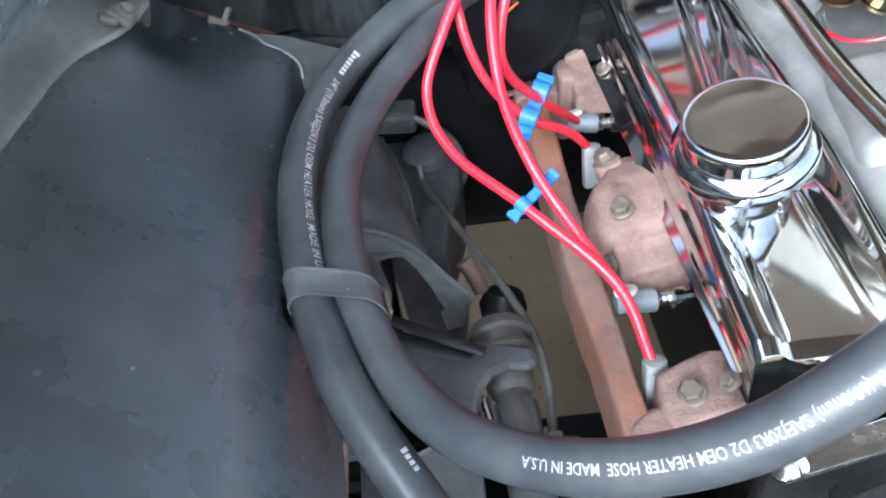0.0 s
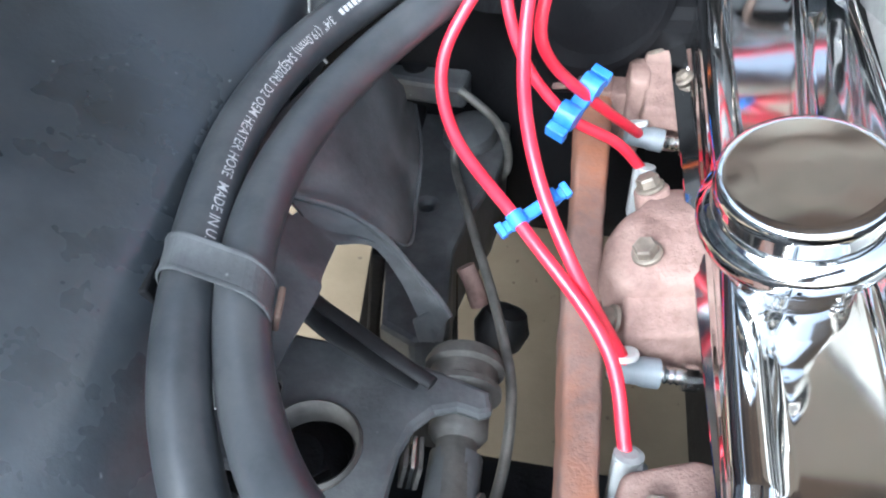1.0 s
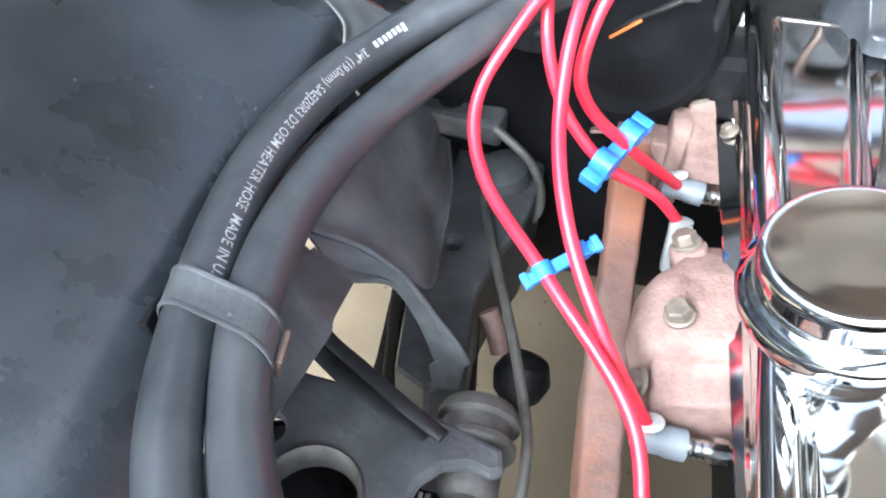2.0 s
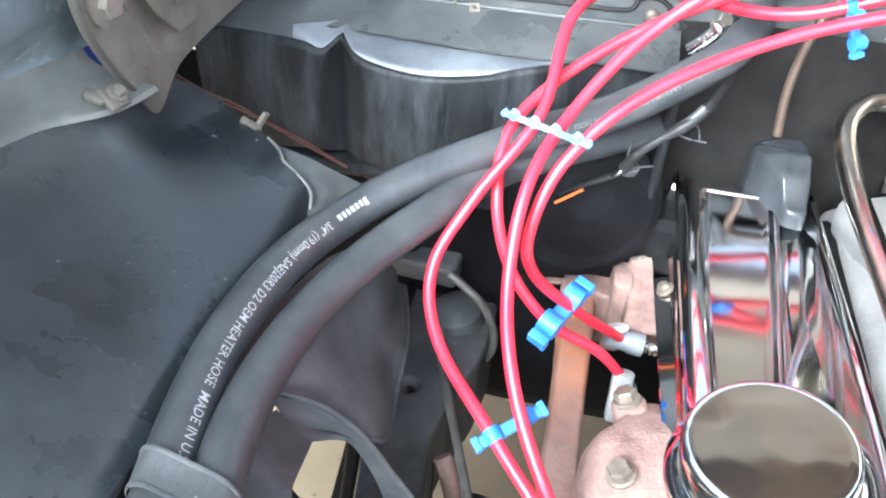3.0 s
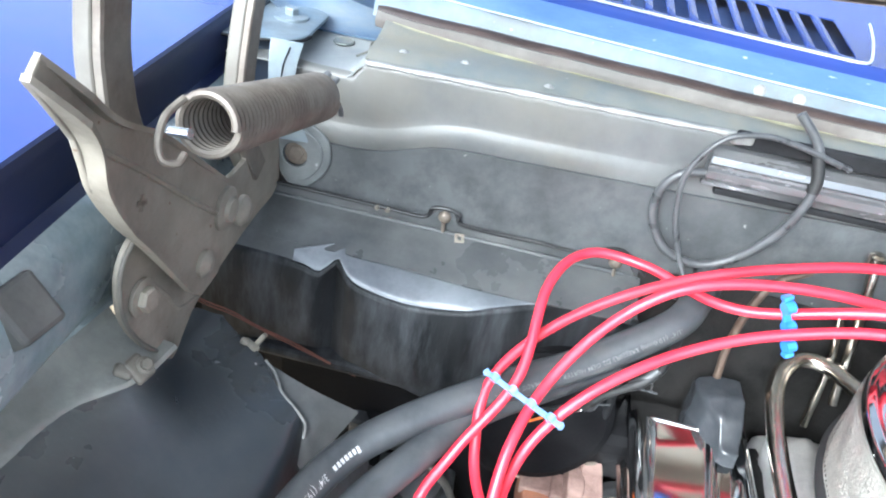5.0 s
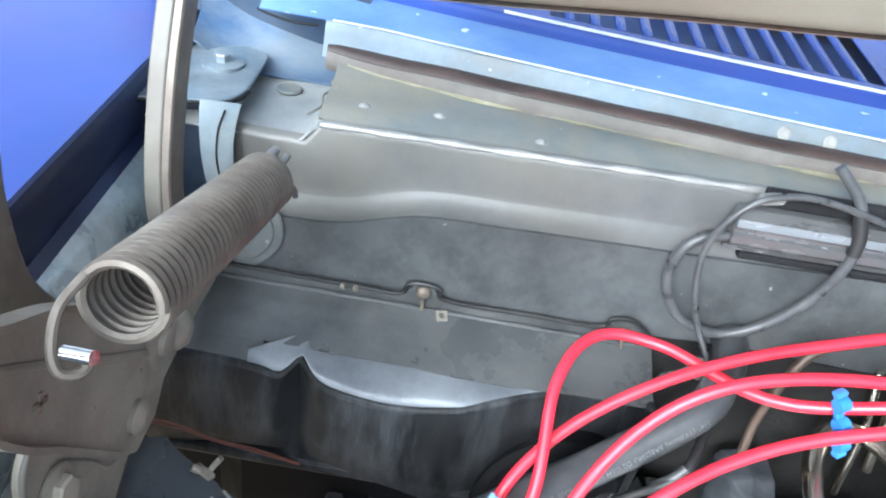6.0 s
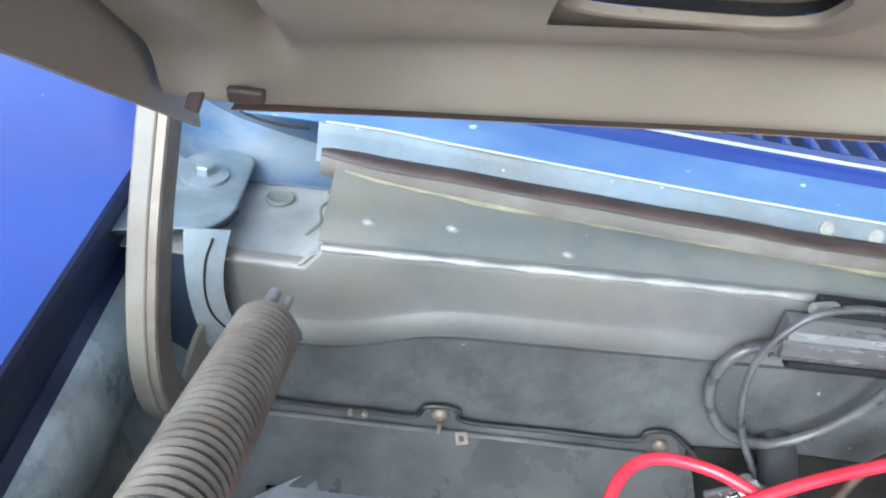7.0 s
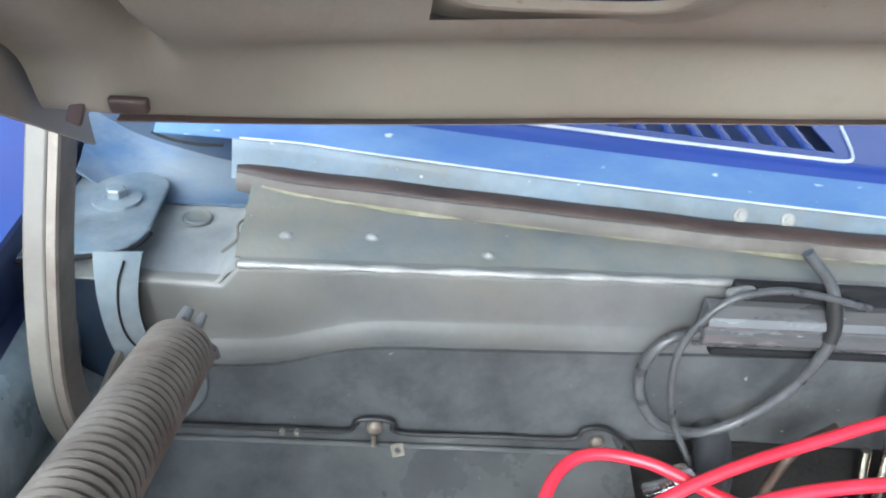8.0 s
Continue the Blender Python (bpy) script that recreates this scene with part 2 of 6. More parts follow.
    "heatertop": pm("dark_dusty_lid", (0.072, 0.076, 0.077), (0.112, 0.115, 0.114), 12, (0.22, 0.36), bump=0.1, c3=(0.05, 0.053, 0.056), s3=20, speck=(0.3, 0.3, 0.3), speck_at=0.78),
    "lowerwall": pm("darker_stained_paint", (0.065, 0.069, 0.072), (0.112, 0.117, 0.12), 9, (0.26, 0.42), bump=0.12, c3=(0.038, 0.04, 0.042), s3=24, speck=(0.32, 0.32, 0.31), speck_at=0.76),
    "worn": pm("bare_edge_and_highlight", (0.30, 0.30, 0.29), (0.46, 0.46, 0.44), 40, (0.42, 0.6), metal=0.4, bump=0.3, c3=(0.26, 0.26, 0.25), s3=30),
    "paleblue": pm("pale_blue_plastic", (0.16, 0.30, 0.56), (0.24, 0.40, 0.66), 80, (0.35, 0.45), bump=0.05),
    "strutpaint": pm("chalky_beige_paint", (0.115, 0.109, 0.095), (0.17, 0.161, 0.139), 20, (0.45, 0.6), bump=0.15, c3=(0.11, 0.095, 0.078), s3=14, speck=(0.16, 0.10, 0.06), speck_at=0.76),
    "cornerblue": pm("blue_grey_with_shade", (0.022, 0.042, 0.09), (0.05, 0.078, 0.13), 12, (0.35, 0.5), bump=0.1, c3=(0.075, 0.09, 0.11), s3=10),
    "cornerslope": pm("stained_blue_paint", (0.045, 0.085, 0.16), (0.10, 0.15, 0.22), 22, (0.3, 0.45), bump=0.12, c3=(0.16, 0.18, 0.19), s3=24, stretch=(0.5, 1, 1)),
    "cornerplate": pm("dirty_blue_grey_paint", (0.13, 0.18, 0.225), (0.22, 0.255, 0.275), 30, (0.3, 0.45), metal=0.2, bump=0.15, c3=(0.10, 0.115, 0.13), s3=22, speck=(0.1, 0.08, 0.06), speck_at=0.74),
    "hoodedge": pm("rusty_hood_edge_with_shade", (0.095, 0.078, 0.068), (0.15, 0.128, 0.112), 22, (0.5, 0.7), bump=0.4, c3=(0.20, 0.095, 0.055), s3=11, stretch=(0.35, 1, 1)),
    "darkhood": pm("dark_brown_underside", (0.035, 0.026, 0.02), (0.075, 0.056, 0.042), 6, (0.6, 0.8), bump=0.3, c3=(0.13, 0.085, 0.055), s3=3),
    "sealant": pm("old_yellowed_sealant", (0.28, 0.27, 0.17), (0.40, 0.38, 0.26), 60, (0.6, 0.75), bump=0.3, c3=(0.2, 0.19, 0.13), s3=40),
    "sealdark": pm("reddish_dark_rubber", (0.035, 0.022, 0.018), (0.07, 0.045, 0.038), 20, (0.4, 0.6), bump=0.2),
    "rivet": pm("painted_rivet", (0.26, 0.26, 0.25), (0.36, 0.36, 0.34), 60, (0.4, 0.55), bump=0.05),
    "white": pm("white_plastic", (0.7, 0.7, 0.68), (0.8, 0.8, 0.78), 60, (0.4, 0.5), bump=0.03),
}


# ---- building helpers ----
def smooth01(f):
    f = min(1.0, max(0.0, f))
    return f * f * (3 - 2 * f)


def catmull(ctrl, n):
    c = np.array(ctrl, float)
    c = np.vstack([2 * c[0] - c[1], c, 2 * c[-1] - c[-2]])
    u = np.linspace(0, len(ctrl) - 1 - 1e-9, n)
    i = u.astype(int)
    f = (u - i)[:, None]
    p0, p1, p2, p3 = c[i], c[i + 1], c[i + 2], c[i + 3]
    q = 0.5 * (2 * p1 + (p2 - p0) * f + (2 * p0 - 5 * p1 + 4 * p2 - p3) * f**2 + (3 * p1 - p0 - 3 * p2 + p3) * f**3)
    return [Vector(v) for v in q]


def frames(pts, up=(0, 0, 1)):
    """Tangent, side and upper directions along a line, without twist where up serves."""
    out = []
    up = Vector(up)
    for i, p in enumerate(pts):
        t = (pts[min(i + 1, len(pts) - 1)] - pts[max(i - 1, 0)]).normalized()
        s = t.cross(up)
        if s.length < 0.05:
            s = out[-1][2] if out else t.orthogonal()
        s.normalize()
        if out and s.dot(out[-1][2]) < 0:
            s = -s
        out.append((p, t, s, s.cross(t).normalized()))
    return out


def rmf(pts):
    """Rotation-minimising directions along a line."""
    t0 = (pts[1] - pts[0]).normalized()
    s = t0.orthogonal().normalized()
    out = []
    for i, p in enumerate(pts):
        t = (pts[min(i + 1, len(pts) - 1)] - pts[max(i - 1, 0)]).normalized()
        s = (s - t * s.dot(t)).normalized()
        out.append((p, t, s, t.cross(s)))
    return out


def loft(rings, closed=True, caps=True, smooth=True):
    bm = bmesh.new()
    vs = [[bm.verts.new(v) for v in r] for r in rings]
    n = len(rings[0])
    for a, b in zip(vs[:-1], vs[1:]):
        for k in range(n if closed else n - 1):
            f = bm.faces.new((a[k], a[(k + 1) % n], b[(k + 1) % n], b[k]))
            f.smooth = smooth
    if caps and closed:
        bm.faces.new(list(reversed(vs[0])))
        bm.faces.new(vs[-1])
    bmesh.ops.recalc_face_normals(bm, faces=bm.faces)
    return bm


def tube(ctrl, r, n=80, seg=14, wob=0.0):
    pts = catmull(ctrl, n) if len(ctrl) > 2 else [Vector(ctrl[0]).lerp(Vector(ctrl[1]), i / 7) for i in range(8)]
    rings = []
    for i, (p, t, s, u) in enumerate(rmf(pts)):
        rr = r(i / (len(pts) - 1)) if callable(r) else r
        rr *= 1 + wob * noise.noise(p * 60)
        rings.append([p + (s * math.cos(a) + u * math.sin(a)) * rr for a in (2 * math.pi * k / seg for k in range(seg))])
    return loft(rings)


def lathe(profile, m=Matrix(), seg=32, smooth=True):
    rings = [[m @ Vector((r * math.cos(2 * math.pi * k / seg), r * math.sin(2 * math.pi * k / seg), z)) for k in range(seg)] for r, z in profile]
    return loft(rings, smooth=smooth)


def box(size, m=Matrix(), bevel=0.002, segs=2):
    bm = bmesh.new()
    bmesh.ops.create_cube(bm, size=1.0)
    for v in bm.verts:
        v.co = Vector((v.co.x * size[0], v.co.y * size[1], v.co.z * size[2]))
    if bevel:
        bmesh.ops.bevel(bm, geom=list(bm.edges), offset=bevel, segments=segs, affect="EDGES", profile=0.5)
    bmesh.ops.transform(bm, matrix=m, verts=bm.verts)
    return bm


def plate(outline, thick, m=Matrix(), bevel=0.0012, holes=(), bulge=None):
    """A flat outline (x, y) given thickness along z; holes are (x, y, r)."""
    bm = bmesh.new()
    es = []

    def ring(pts):
        vs = [bm.verts.new((x, y, 0)) for x, y in pts]
        es.extend(bm.edges.new((vs[i], vs[(i + 1) % len(vs)])) for i in range(len(vs)))
    ring(outline)
    for hx, hy, hr in holes:
        ring([(hx + hr * math.cos(a), hy + hr * math.sin(a)) for a in (2 * math.pi * k / 16 for k in range(16))])
    bmesh.ops.triangle_fill(bm, use_beauty=True, use_dissolve=False, edges=es)
    g = bmesh.ops.extrude_face_region(bm, geom=list(bm.faces))
    bmesh.ops.translate(bm, vec=(0, 0, thick), verts=[v for v in g["geom"] if isinstance(v, bmesh.types.BMVert)])
    bmesh.ops.recalc_face_normals(bm, faces=bm.faces)
    if bevel:
        sharp = [e for e in bm.edges if len(e.link_faces) == 2 and e.calc_face_angle(0) > 1.0]
        bmesh.ops.bevel(bm, geom=sharp, offset=min(bevel, thick * 0.45), segments=2, affect="EDGES", profile=0.5)
    if bulge:
        for v in bm.verts:
            v.co.z += bulge(v.co.x, v.co.y)
    bmesh.ops.transform(bm, matrix=m, verts=bm.verts)
    return bm


def round_outline(pts, n=48):
    """A closed smooth outline through a few points."""
    c = np.array(list(pts) + [pts[0]], float)
    k = len(pts)
    out = []
    for j in range(n):
        u = j * k / n
        i, f = int(u), u - int(u)
        p0, p1, p2, p3 = (np.array(pts[(i + d) % k]) for d in (-1, 0, 1, 2))
        out.append(tuple(0.5 * (2 * p1 + (p2 - p0) * f + (2 * p0 - 5 * p1 + 4 * p2 - p3) * f * f + (3 * p1 - p0 - 3 * p2 + p3) * f**3)))
    return out


def round_poly(pts, r, n=5):
    """A closed outline whose corners are small arcs."""
    out = []
    for k in range(len(pts)):
        a, b, c = Vector(pts[k - 1]), Vector(pts[k]), Vector(pts[(k + 1) % len(pts)])
        d0, d1 = a - b, c - b
        q = min(r, d0.length * 0.45, d1.length * 0.45)
        p0, p1 = b + d0.normalized() * q, b + d1.normalized() * q
        out += [tuple(p0.lerp(b, f).lerp(b.lerp(p1, f), f)) for f in (i / n for i in range(n + 1))]
    return out


def sheet(fn, nu, nv, thick=0.0012):
    """A sheet of metal over u, v in 0..1, with its thickness."""
    bm = bmesh.new()
    vs = [[bm.verts.new(fn(i / nu, j / nv)) for j in range(nv + 1)] for i in range(nu + 1)]
    for i in range(nu):
        for j in range(nv):
            f = bm.faces.new((vs[i][j], vs[i + 1][j], vs[i + 1][j + 1], vs[i][j + 1]))
            f.smooth = True
    bmesh.ops.recalc_face_normals(bm, faces=bm.faces)
    if thick:
        bm.normal_update()
        g = bmesh.ops.extrude_face_region(bm, geom=list(bm.faces))
        nvs = [v for v in g["geom"] if isinstance(v, bmesh.types.BMVert)]
        for v in nvs:
            v.co -= v.normal * thick
        bmesh.ops.recalc_face_normals(bm, faces=bm.faces)
    return bm


def merge(*bms):
    out = bmesh.new()
    for b in bms:
        me = bpy.data.meshes.new("tmp")
        b.to_mesh(me)
        b.free()
        out.from_mesh(me)
        bpy.data.meshes.remove(me)
    return out


def mesh_of(name, bm, material):
    for e in bm.edges:
        if len(e.link_faces) == 2 and e.calc_face_angle(0) > 0.75:
            e.smooth = False
    me = bpy.data.meshes.new(name)
    bm.to_mesh(me)
    bm.free()
    me.materials.append(M[material])
    return me


def thing(name, base, label, category, group="", kind=""):
    ob = new(name)
    ob.empty_display_size = 0.02
    ob.location = base
    return tagged(ob, label, category, group, kind)


def part(name, bm, material, parent, label=""):
    ob = new(name, mesh_of(name, bm, material))
    ob.parent = parent
    if parent.type == "EMPTY":
        ob.matrix_parent_inverse = Matrix.Translation(-Vector(parent.location))
    if label:
        ob["label"] = label
    return ob


def single(name, bm, material, label, category, group="", kind=""):
    return tagged(new(name, mesh_of(name, bm, material)), label, category, group, kind)


def hexbolt(at, axis, r=0.007, h=0.006, washer=1.45):
    """Bolt head with a flange, pointing along axis."""
    m = Matrix.Translation(at) @ Vector(axis).to_track_quat("Z", "Y").to_matrix().to_4x4()
    head = lathe([(r, 0.0015), (r * 1.0, h * 0.85), (r * 0.86, h)], m, 6, smooth=False)
    return merge(head, lathe([(r * washer, -0.001), (r * washer, 0.0012), (r * 1.1, 0.002)], m, 20))


def lump(m, size, amp=0.0025, bev=0.010):
    bm = box(size, Matrix(), bev, 4)
    bmesh.ops.subdivide_edges(bm, edges=[e for e in bm.edges if e.calc_length() > 0.012], cuts=3, use_grid_fill=True)
    bmesh.ops.transform(bm, matrix=m, verts=bm.verts)
    for v in bm.verts:
        v.co += Vector((noise.noise(v.co * 45), noise.noise(v.co * 45 + Vector((9, 0, 0))), noise.noise(v.co * 45 + Vector((0, 9, 0))))) * amp
    for f in bm.faces:
        f.smooth = True
    return bm


# ---- setting: ground, firewall, cowl ----
single("ground", sheet(lambda u, v: Vector(((u - 0.5) * 600, (v - 0.5) * 600, 0.0)), 40, 40, 0), "ground", "sandy pale concrete ground seen under the car", "ground", kind="structure")


# Unseen black sheet added in front to keep low light out of the bay.
single("front_light_blocker", sheet(lambda u, v: Vector((-0.55 + 1.75 * u, -0.40 + 0.02 * math.sin(v * 3.1), 0.16 + 0.46 * v)), 8, 8, 0.02), "under", "unseen black sheet added to block light from the front", "radiator support", kind="structure")
# Unseen sheet added on the far side to hold back light.
single("far_light_blocker", sheet(lambda u, v: Vector((1.14 + 0.03 * math.sin(v * 3.1), -0.40 + 1.45 * u, 0.16 + 0.80 * v)), 8, 8, 0.02), "under", "unseen black sheet added to block light from the far side", "inner fender", kind="structure")
# Unseen sloping sheet added for the chrome to mirror, grey like a sky-lit windscreen.
single("rear_reflection_sheet", sheet(lambda u, v: Vector((-0.6 + 2.1 * u, 1.42 + 0.75 * v, 1.035 + 0.60 * min(1, v * 1.25))), 8, 8, 0.02), "windscreen", "unseen grey sheet added behind the cowl for the chrome's reflections", "windscreen", kind="structure")


def wall_profile(u, v):
    """Firewall: u along x, v up; a bead runs across it and the top rolls back into the ledge."""
    x = -0.40 + 1.55 * u
    pts = [(0.985, 0.30), (0.935, 0.36), (0.909, 0.45), (0.907, 0.60), (0.906, 0.80)]
    zb = 0.887 + 0.024 * (1 / (1 + math.exp(-(x + 0.085) * 60))) + 0.04 * max(0, x)
    for k in range(-6, 7):
        dz = k * 0.0018
        pts.append((0.906 - 0.0055 * max(0, math.cos(k / 6 * math.pi / 2)) * 0.55 * (1 - 0.70 / (1 + math.exp(-(x - 0.10) * 28))), zb + dz))
    ze = (0.956 + 0.030 * (x + 0.14)) if x > -0.14 else 0.942
    pts += [(0.905, 0.5 * (zb + ze)), (0.9035, ze - 0.006), (0.9038, ze - 0.002), (0.9065, ze + 0.001), (0.911, ze + 0.0022)]
    i = v * (len(pts) - 1)
    k = min(int(i), len(pts) - 2)
    f = i - k
    back = 0.05 / (1 + math.exp((x + 0.205) * 260))
    return Vector((x, pts[k][0] * (1 - f) + pts[k + 1][0] * f + back, pts[k][1] * (1 - f) + pts[k + 1][1] * f))


firewall = single("firewall", sheet(lambda u, v: wall_profile(u, 0.23 + 0.77 * v), 150, 40, 0.003), "firewall", "faded black painted steel firewall with a pressed bead", "firewall", kind="structure")
single("middle_firewall", sheet(lambda u, v: wall_profile(u, 0.165 + 0.0645 * v), 150, 8, 0.003), "lowerwall", "darker stained part of the firewall below the bead", "firewall", kind="structure")
# Black sheet added over the wall where it turns dark behind the engine.
single("dark_wall_sheet", sheet(lambda u, v: Vector((0.138 + 0.95 * u, 0.9045 - 0.0065 * min(1.0, 9 * (1 - v)) - 0.0008 * math.sin(u * 31 + 3 * v) * math.sin(v * 5 + u * 11), 0.64 + (0.186 + 0.02 * u + 0.0022 * math.sin(u * 23)) * v)), 120, 24, 0.003), "mat", "black sheet added where the firewall is dark behind the engine", "insulation", kind="structure")
single("lower_firewall", sheet(lambda u, v: wall_profile(u, 0.164 * v), 80, 10, 0.003), "ductblack", "black lower part of the firewall", "firewall", kind="structure")
# Coloured brown to stand in for the shaded ground it hides.
single("floor_pan", sheet(lambda u, v: Vector((-0.5 + 2.0 * u, 0.985 + 2.2 * v, 0.30)), 6, 6, 0.004), "groundshade", "floor pan behind the firewall, coloured like the shaded ground", "floor pan", kind="structure")


def ledge_at(u, v):
    x = -0.135 + 1.29 * u
    ze = 0.9582 + 0.030 * (x + 0.14)
    y = 0.911 + 0.080 * v
    return Vector((x, y, ze + 0.018 * v + 0.0015 * math.sin(v * 9) + 0.001 * noise.noise(Vector((x * 8, v * 3, 0)))))


ledge = single("cowl_ledge", sheet(ledge_at, 60, 10, 0.0015), "ledge", "weathered grey painted steel cowl ledge", "cowl ledge", kind="structure")
for xx, yy in ((-0.106, 0.928), (-0.053, 0.930), (0.02, 0.918)):
    part("rivet", lathe([(0.0048, 0), (0.0032, 0.0006), (0.0028, 0.0014), (0.0016, 0.002), (0.0005, 0.0022)], Matrix.Translation(ledge_at((xx + 0.135) / 1.29, (yy - 0.911) / 0.080) + Vector((0, 0, 0.0003))), 14), "rivet", ledge)


def sealant_at(u, v):
    x = -0.128 + 0.95 * u
    w = 0.004 + 0.006 * max(0, noise.noise(Vector((x * 16, 0, 2))) + 0.35) + 0.002 * noise.noise(Vector((x * 60, 0, 7)))
    y = seal_line(x) + 0.002 - w * (1 - v)
    p = ledge_at((x + 0.135) / 1.29, (y - 0.911) / 0.080)
    return Vector((x, y, p.z + 0.0008 + 0.0012 * math.sin(math.pi * min(1, v * 1.2) * 0.5)))


# Bright tube stands in for the highlight along the ledge's front roll.
part("edge_highlight", tube([(x, 0.9052 + 0.0003 * math.sin(x * 90), (0.956 + 0.030 * (x + 0.14)) + 0.0002) for x in np.linspace(-0.132, 1.1, 60)], lambda f: 0.0026 + 0.0006 * math.sin(f * 190), 200, 10), "worn", ledge, "bright strip painted as the highlight on the front edge")
part("sealer_ridge", tube([(-0.128, 0.970, 0.9635), (-0.137, 0.966, 0.962), (-0.134, 0.957, 0.961), (-0.139, 0.945, 0.960), (-0.137, 0.930, 0.9585), (-0.144, 0.918, 0.956)], 0.0011, 50, 8, 0.15), "ledge", ledge, "cracked pale sealer ridge")

# recessed corner pocket of the cowl ledge
def pocket_at(u, v):
    x = -0.30 + 0.17 * u
    y = 0.905 + 0.145 * v
    edge = 1 / (1 + math.exp(-(x + 0.142 - 0.012 * v) * 420))
    return Vector((x, y, 0.944 + 0.0135 * edge + 0.004 * v - 0.004 * math.exp(-((v - 0.02) / 0.08) ** 2) + 0.0008 * noise.noise(Vector((x * 60, y * 60, 1)))))


pocket = single("ledge_pocket", sheet(pocket_at, 60, 24, 0.0015), "pocket", "grey painted recessed corner of the cowl ledge", "cowl ledge", kind="structure")
part("plug_disc", lathe([(0.0100, -0.001), (0.0098, 0.0004), (0.0088, 0.0010), (0.0078, 0.0004), (0.0040, 0.0003), (0.0005, 0.0003)], Matrix.Translation((-0.171, 0.972, 0.9478)), 28), "ledge", pocket, "dusty steel plug disc")


def seal_line(x):
    """Plan of the rubber seal at the back of the ledge."""
    return 0.956 - 0.13 * x + 0.10 * x * x + 0.006 * math.exp(-(max(x, -0.15) + 0.15) / 0.02)


def seal_bm(prof):
    rings = []
    for i in range(61):
        x = -0.146 + 1.25 * i / 60
        y, z = seal_line(x), 0.9712 + 0.014 * (x + 0.10)
        w = 0.0012 * noise.noise(Vector((x * 14, 0, 5)))
        rings.append([Vector((x, y + a + w, z + b + w)) for a, b in prof])
    return loft(rings)


part("sealant", sheet(sealant_at, 160, 4, 0.0), "sealant", ledge, "yellowed cracked sealant under the seal")
seal = thing("cowl_seal", (0.4, 0.96, 0.965), "dusty brown-black rubber hood seal along the cowl", "rubber seal")
part("strip", seal_bm([(0, -0.006), (-0.003, -0.002), (-0.003, 0.004), (-0.001, 0.0085), (0.012, 0.0100), (0.014, -0.006)]), "seal", seal)
part("upper_lip", seal_bm([(0.0005, 0.0090), (0.002, 0.0118), (0.006, 0.0132), (0.012, 0.0130), (0.0125, 0.0095)]), "sealdark", seal, "reddish dark upper edge of the rubber")


COWL = [(-0.002, 0.974), (0.001, 0.982), (0.004, 0.994), (0.006, 0.9985), (0.009, 1.0000), (0.018, 1.0065), (0.028, 1.0135), (0.034, 1.0180), (0.037, 1.0212), (0.040, 1.0225), (0.043, 1.0213), (0.048, 1.0215), (0.46, 1.060)]


def cowl_y(x):
    return min(seal_line(x), 0.972) + 0.012


def cowl_z(off):
    for (a, za), (b, zb) in zip(COWL[:-1], COWL[1:]):
        if off <= b:
            return za + (zb - za) * (off - a) / (b - a)
    return COWL[-1][1]


def cowl_at(u, v):
    x = -0.206 + 1.361 * u
    i = v * (len(COWL) - 1)
    k = min(int(i), len(COWL) - 2)
    f = i - k
    return Vector((x, cowl_y(x) + COWL[k][0] * (1 - f) + COWL[k + 1][0] * f, COWL[k][1] * (1 - f) + COWL[k + 1][1] * f))


def cowl_patch(x0, x1, o0, o1):
    return sheet(lambda u, v: Vector((x0 + (x1 - x0) * u, cowl_y(x0 + (x1 - x0) * u) + o0 + (o1 - o0) * v, cowl_z(o0 + (o1 - o0) * v))), max(2, int((x1 - x0) / 0.04)), 6, 0.0012)


cowl = thing("cowl_panel", (0.4, 1.0, 0.96), "blue painted steel cowl panel with air louvres and a pale front lip", "cowl panel", kind="structure")
part("lip_face", sheet(lambda u, v: cowl_at(0.0415 + 0.9585 * u, v * 0.285), 60, 14, 0.0012), "lipface", cowl, "greyish blue worn face below the lip")
# Sky mirrored in the blue lip is put into this paler colour.
part("front_lip", sheet(lambda u, v: cowl_at(0.004 + 0.996 * u, 0.285 + v * 0.225), 60, 18, 0.0012), "lightblue", cowl, "pale chalky blue front lip, mirrored sky in its colour")
# Black tube puts the darkness of the gap into colour.
part("lip_gap", tube([(-0.203, cowl_y(-0.2) + 0.012, 0.9965), (-0.19, cowl_y(-0.19) + 0.006, 0.9955), (-0.172, cowl_y(-0.17) + 0.004, 0.994), (-0.155, cowl_y(-0.155) + 0.0038, 0.9948)], 0.0011, 40, 8), "under", cowl, "black tube standing in for the gap below the lip")
part("ridge", sheet(lambda u, v: cowl_at(0.004 + 0.996 * u, 0.51 + v * 0.406), 60, 24, 0.0012), "blue", cowl)
SLOT0, SLOT1 = 0.056, 0.150
part("top_panel", merge(cowl_patch(-0.206, 1.155, 0.048, SLOT0), cowl_patch(-0.206, 0.0155, SLOT0, SLOT1), cowl_patch(0.2685, 1.155, SLOT0, SLOT1), cowl_patch(-0.206, 1.155, SLOT1, 0.46)), "blue", cowl)
# Dark blue sheet stands in for the shade seen through the slots.
part("plenum_floor", sheet(lambda u, v: Vector((-0.02 + 0.32 * u, 0.985 + 0.20 * v, 1.004 + 0.018 * v)), 6, 4, 0.002), "plenum", cowl, "dark blue sheet for the shade under the louvres")
for xx in (0.190, 0.222):
    part("screw", hexbolt((xx, cowl_y(xx) + 0.0035, 0.991), (0, -1, 0.4), 0.0035, 0.003), "rivet", cowl)
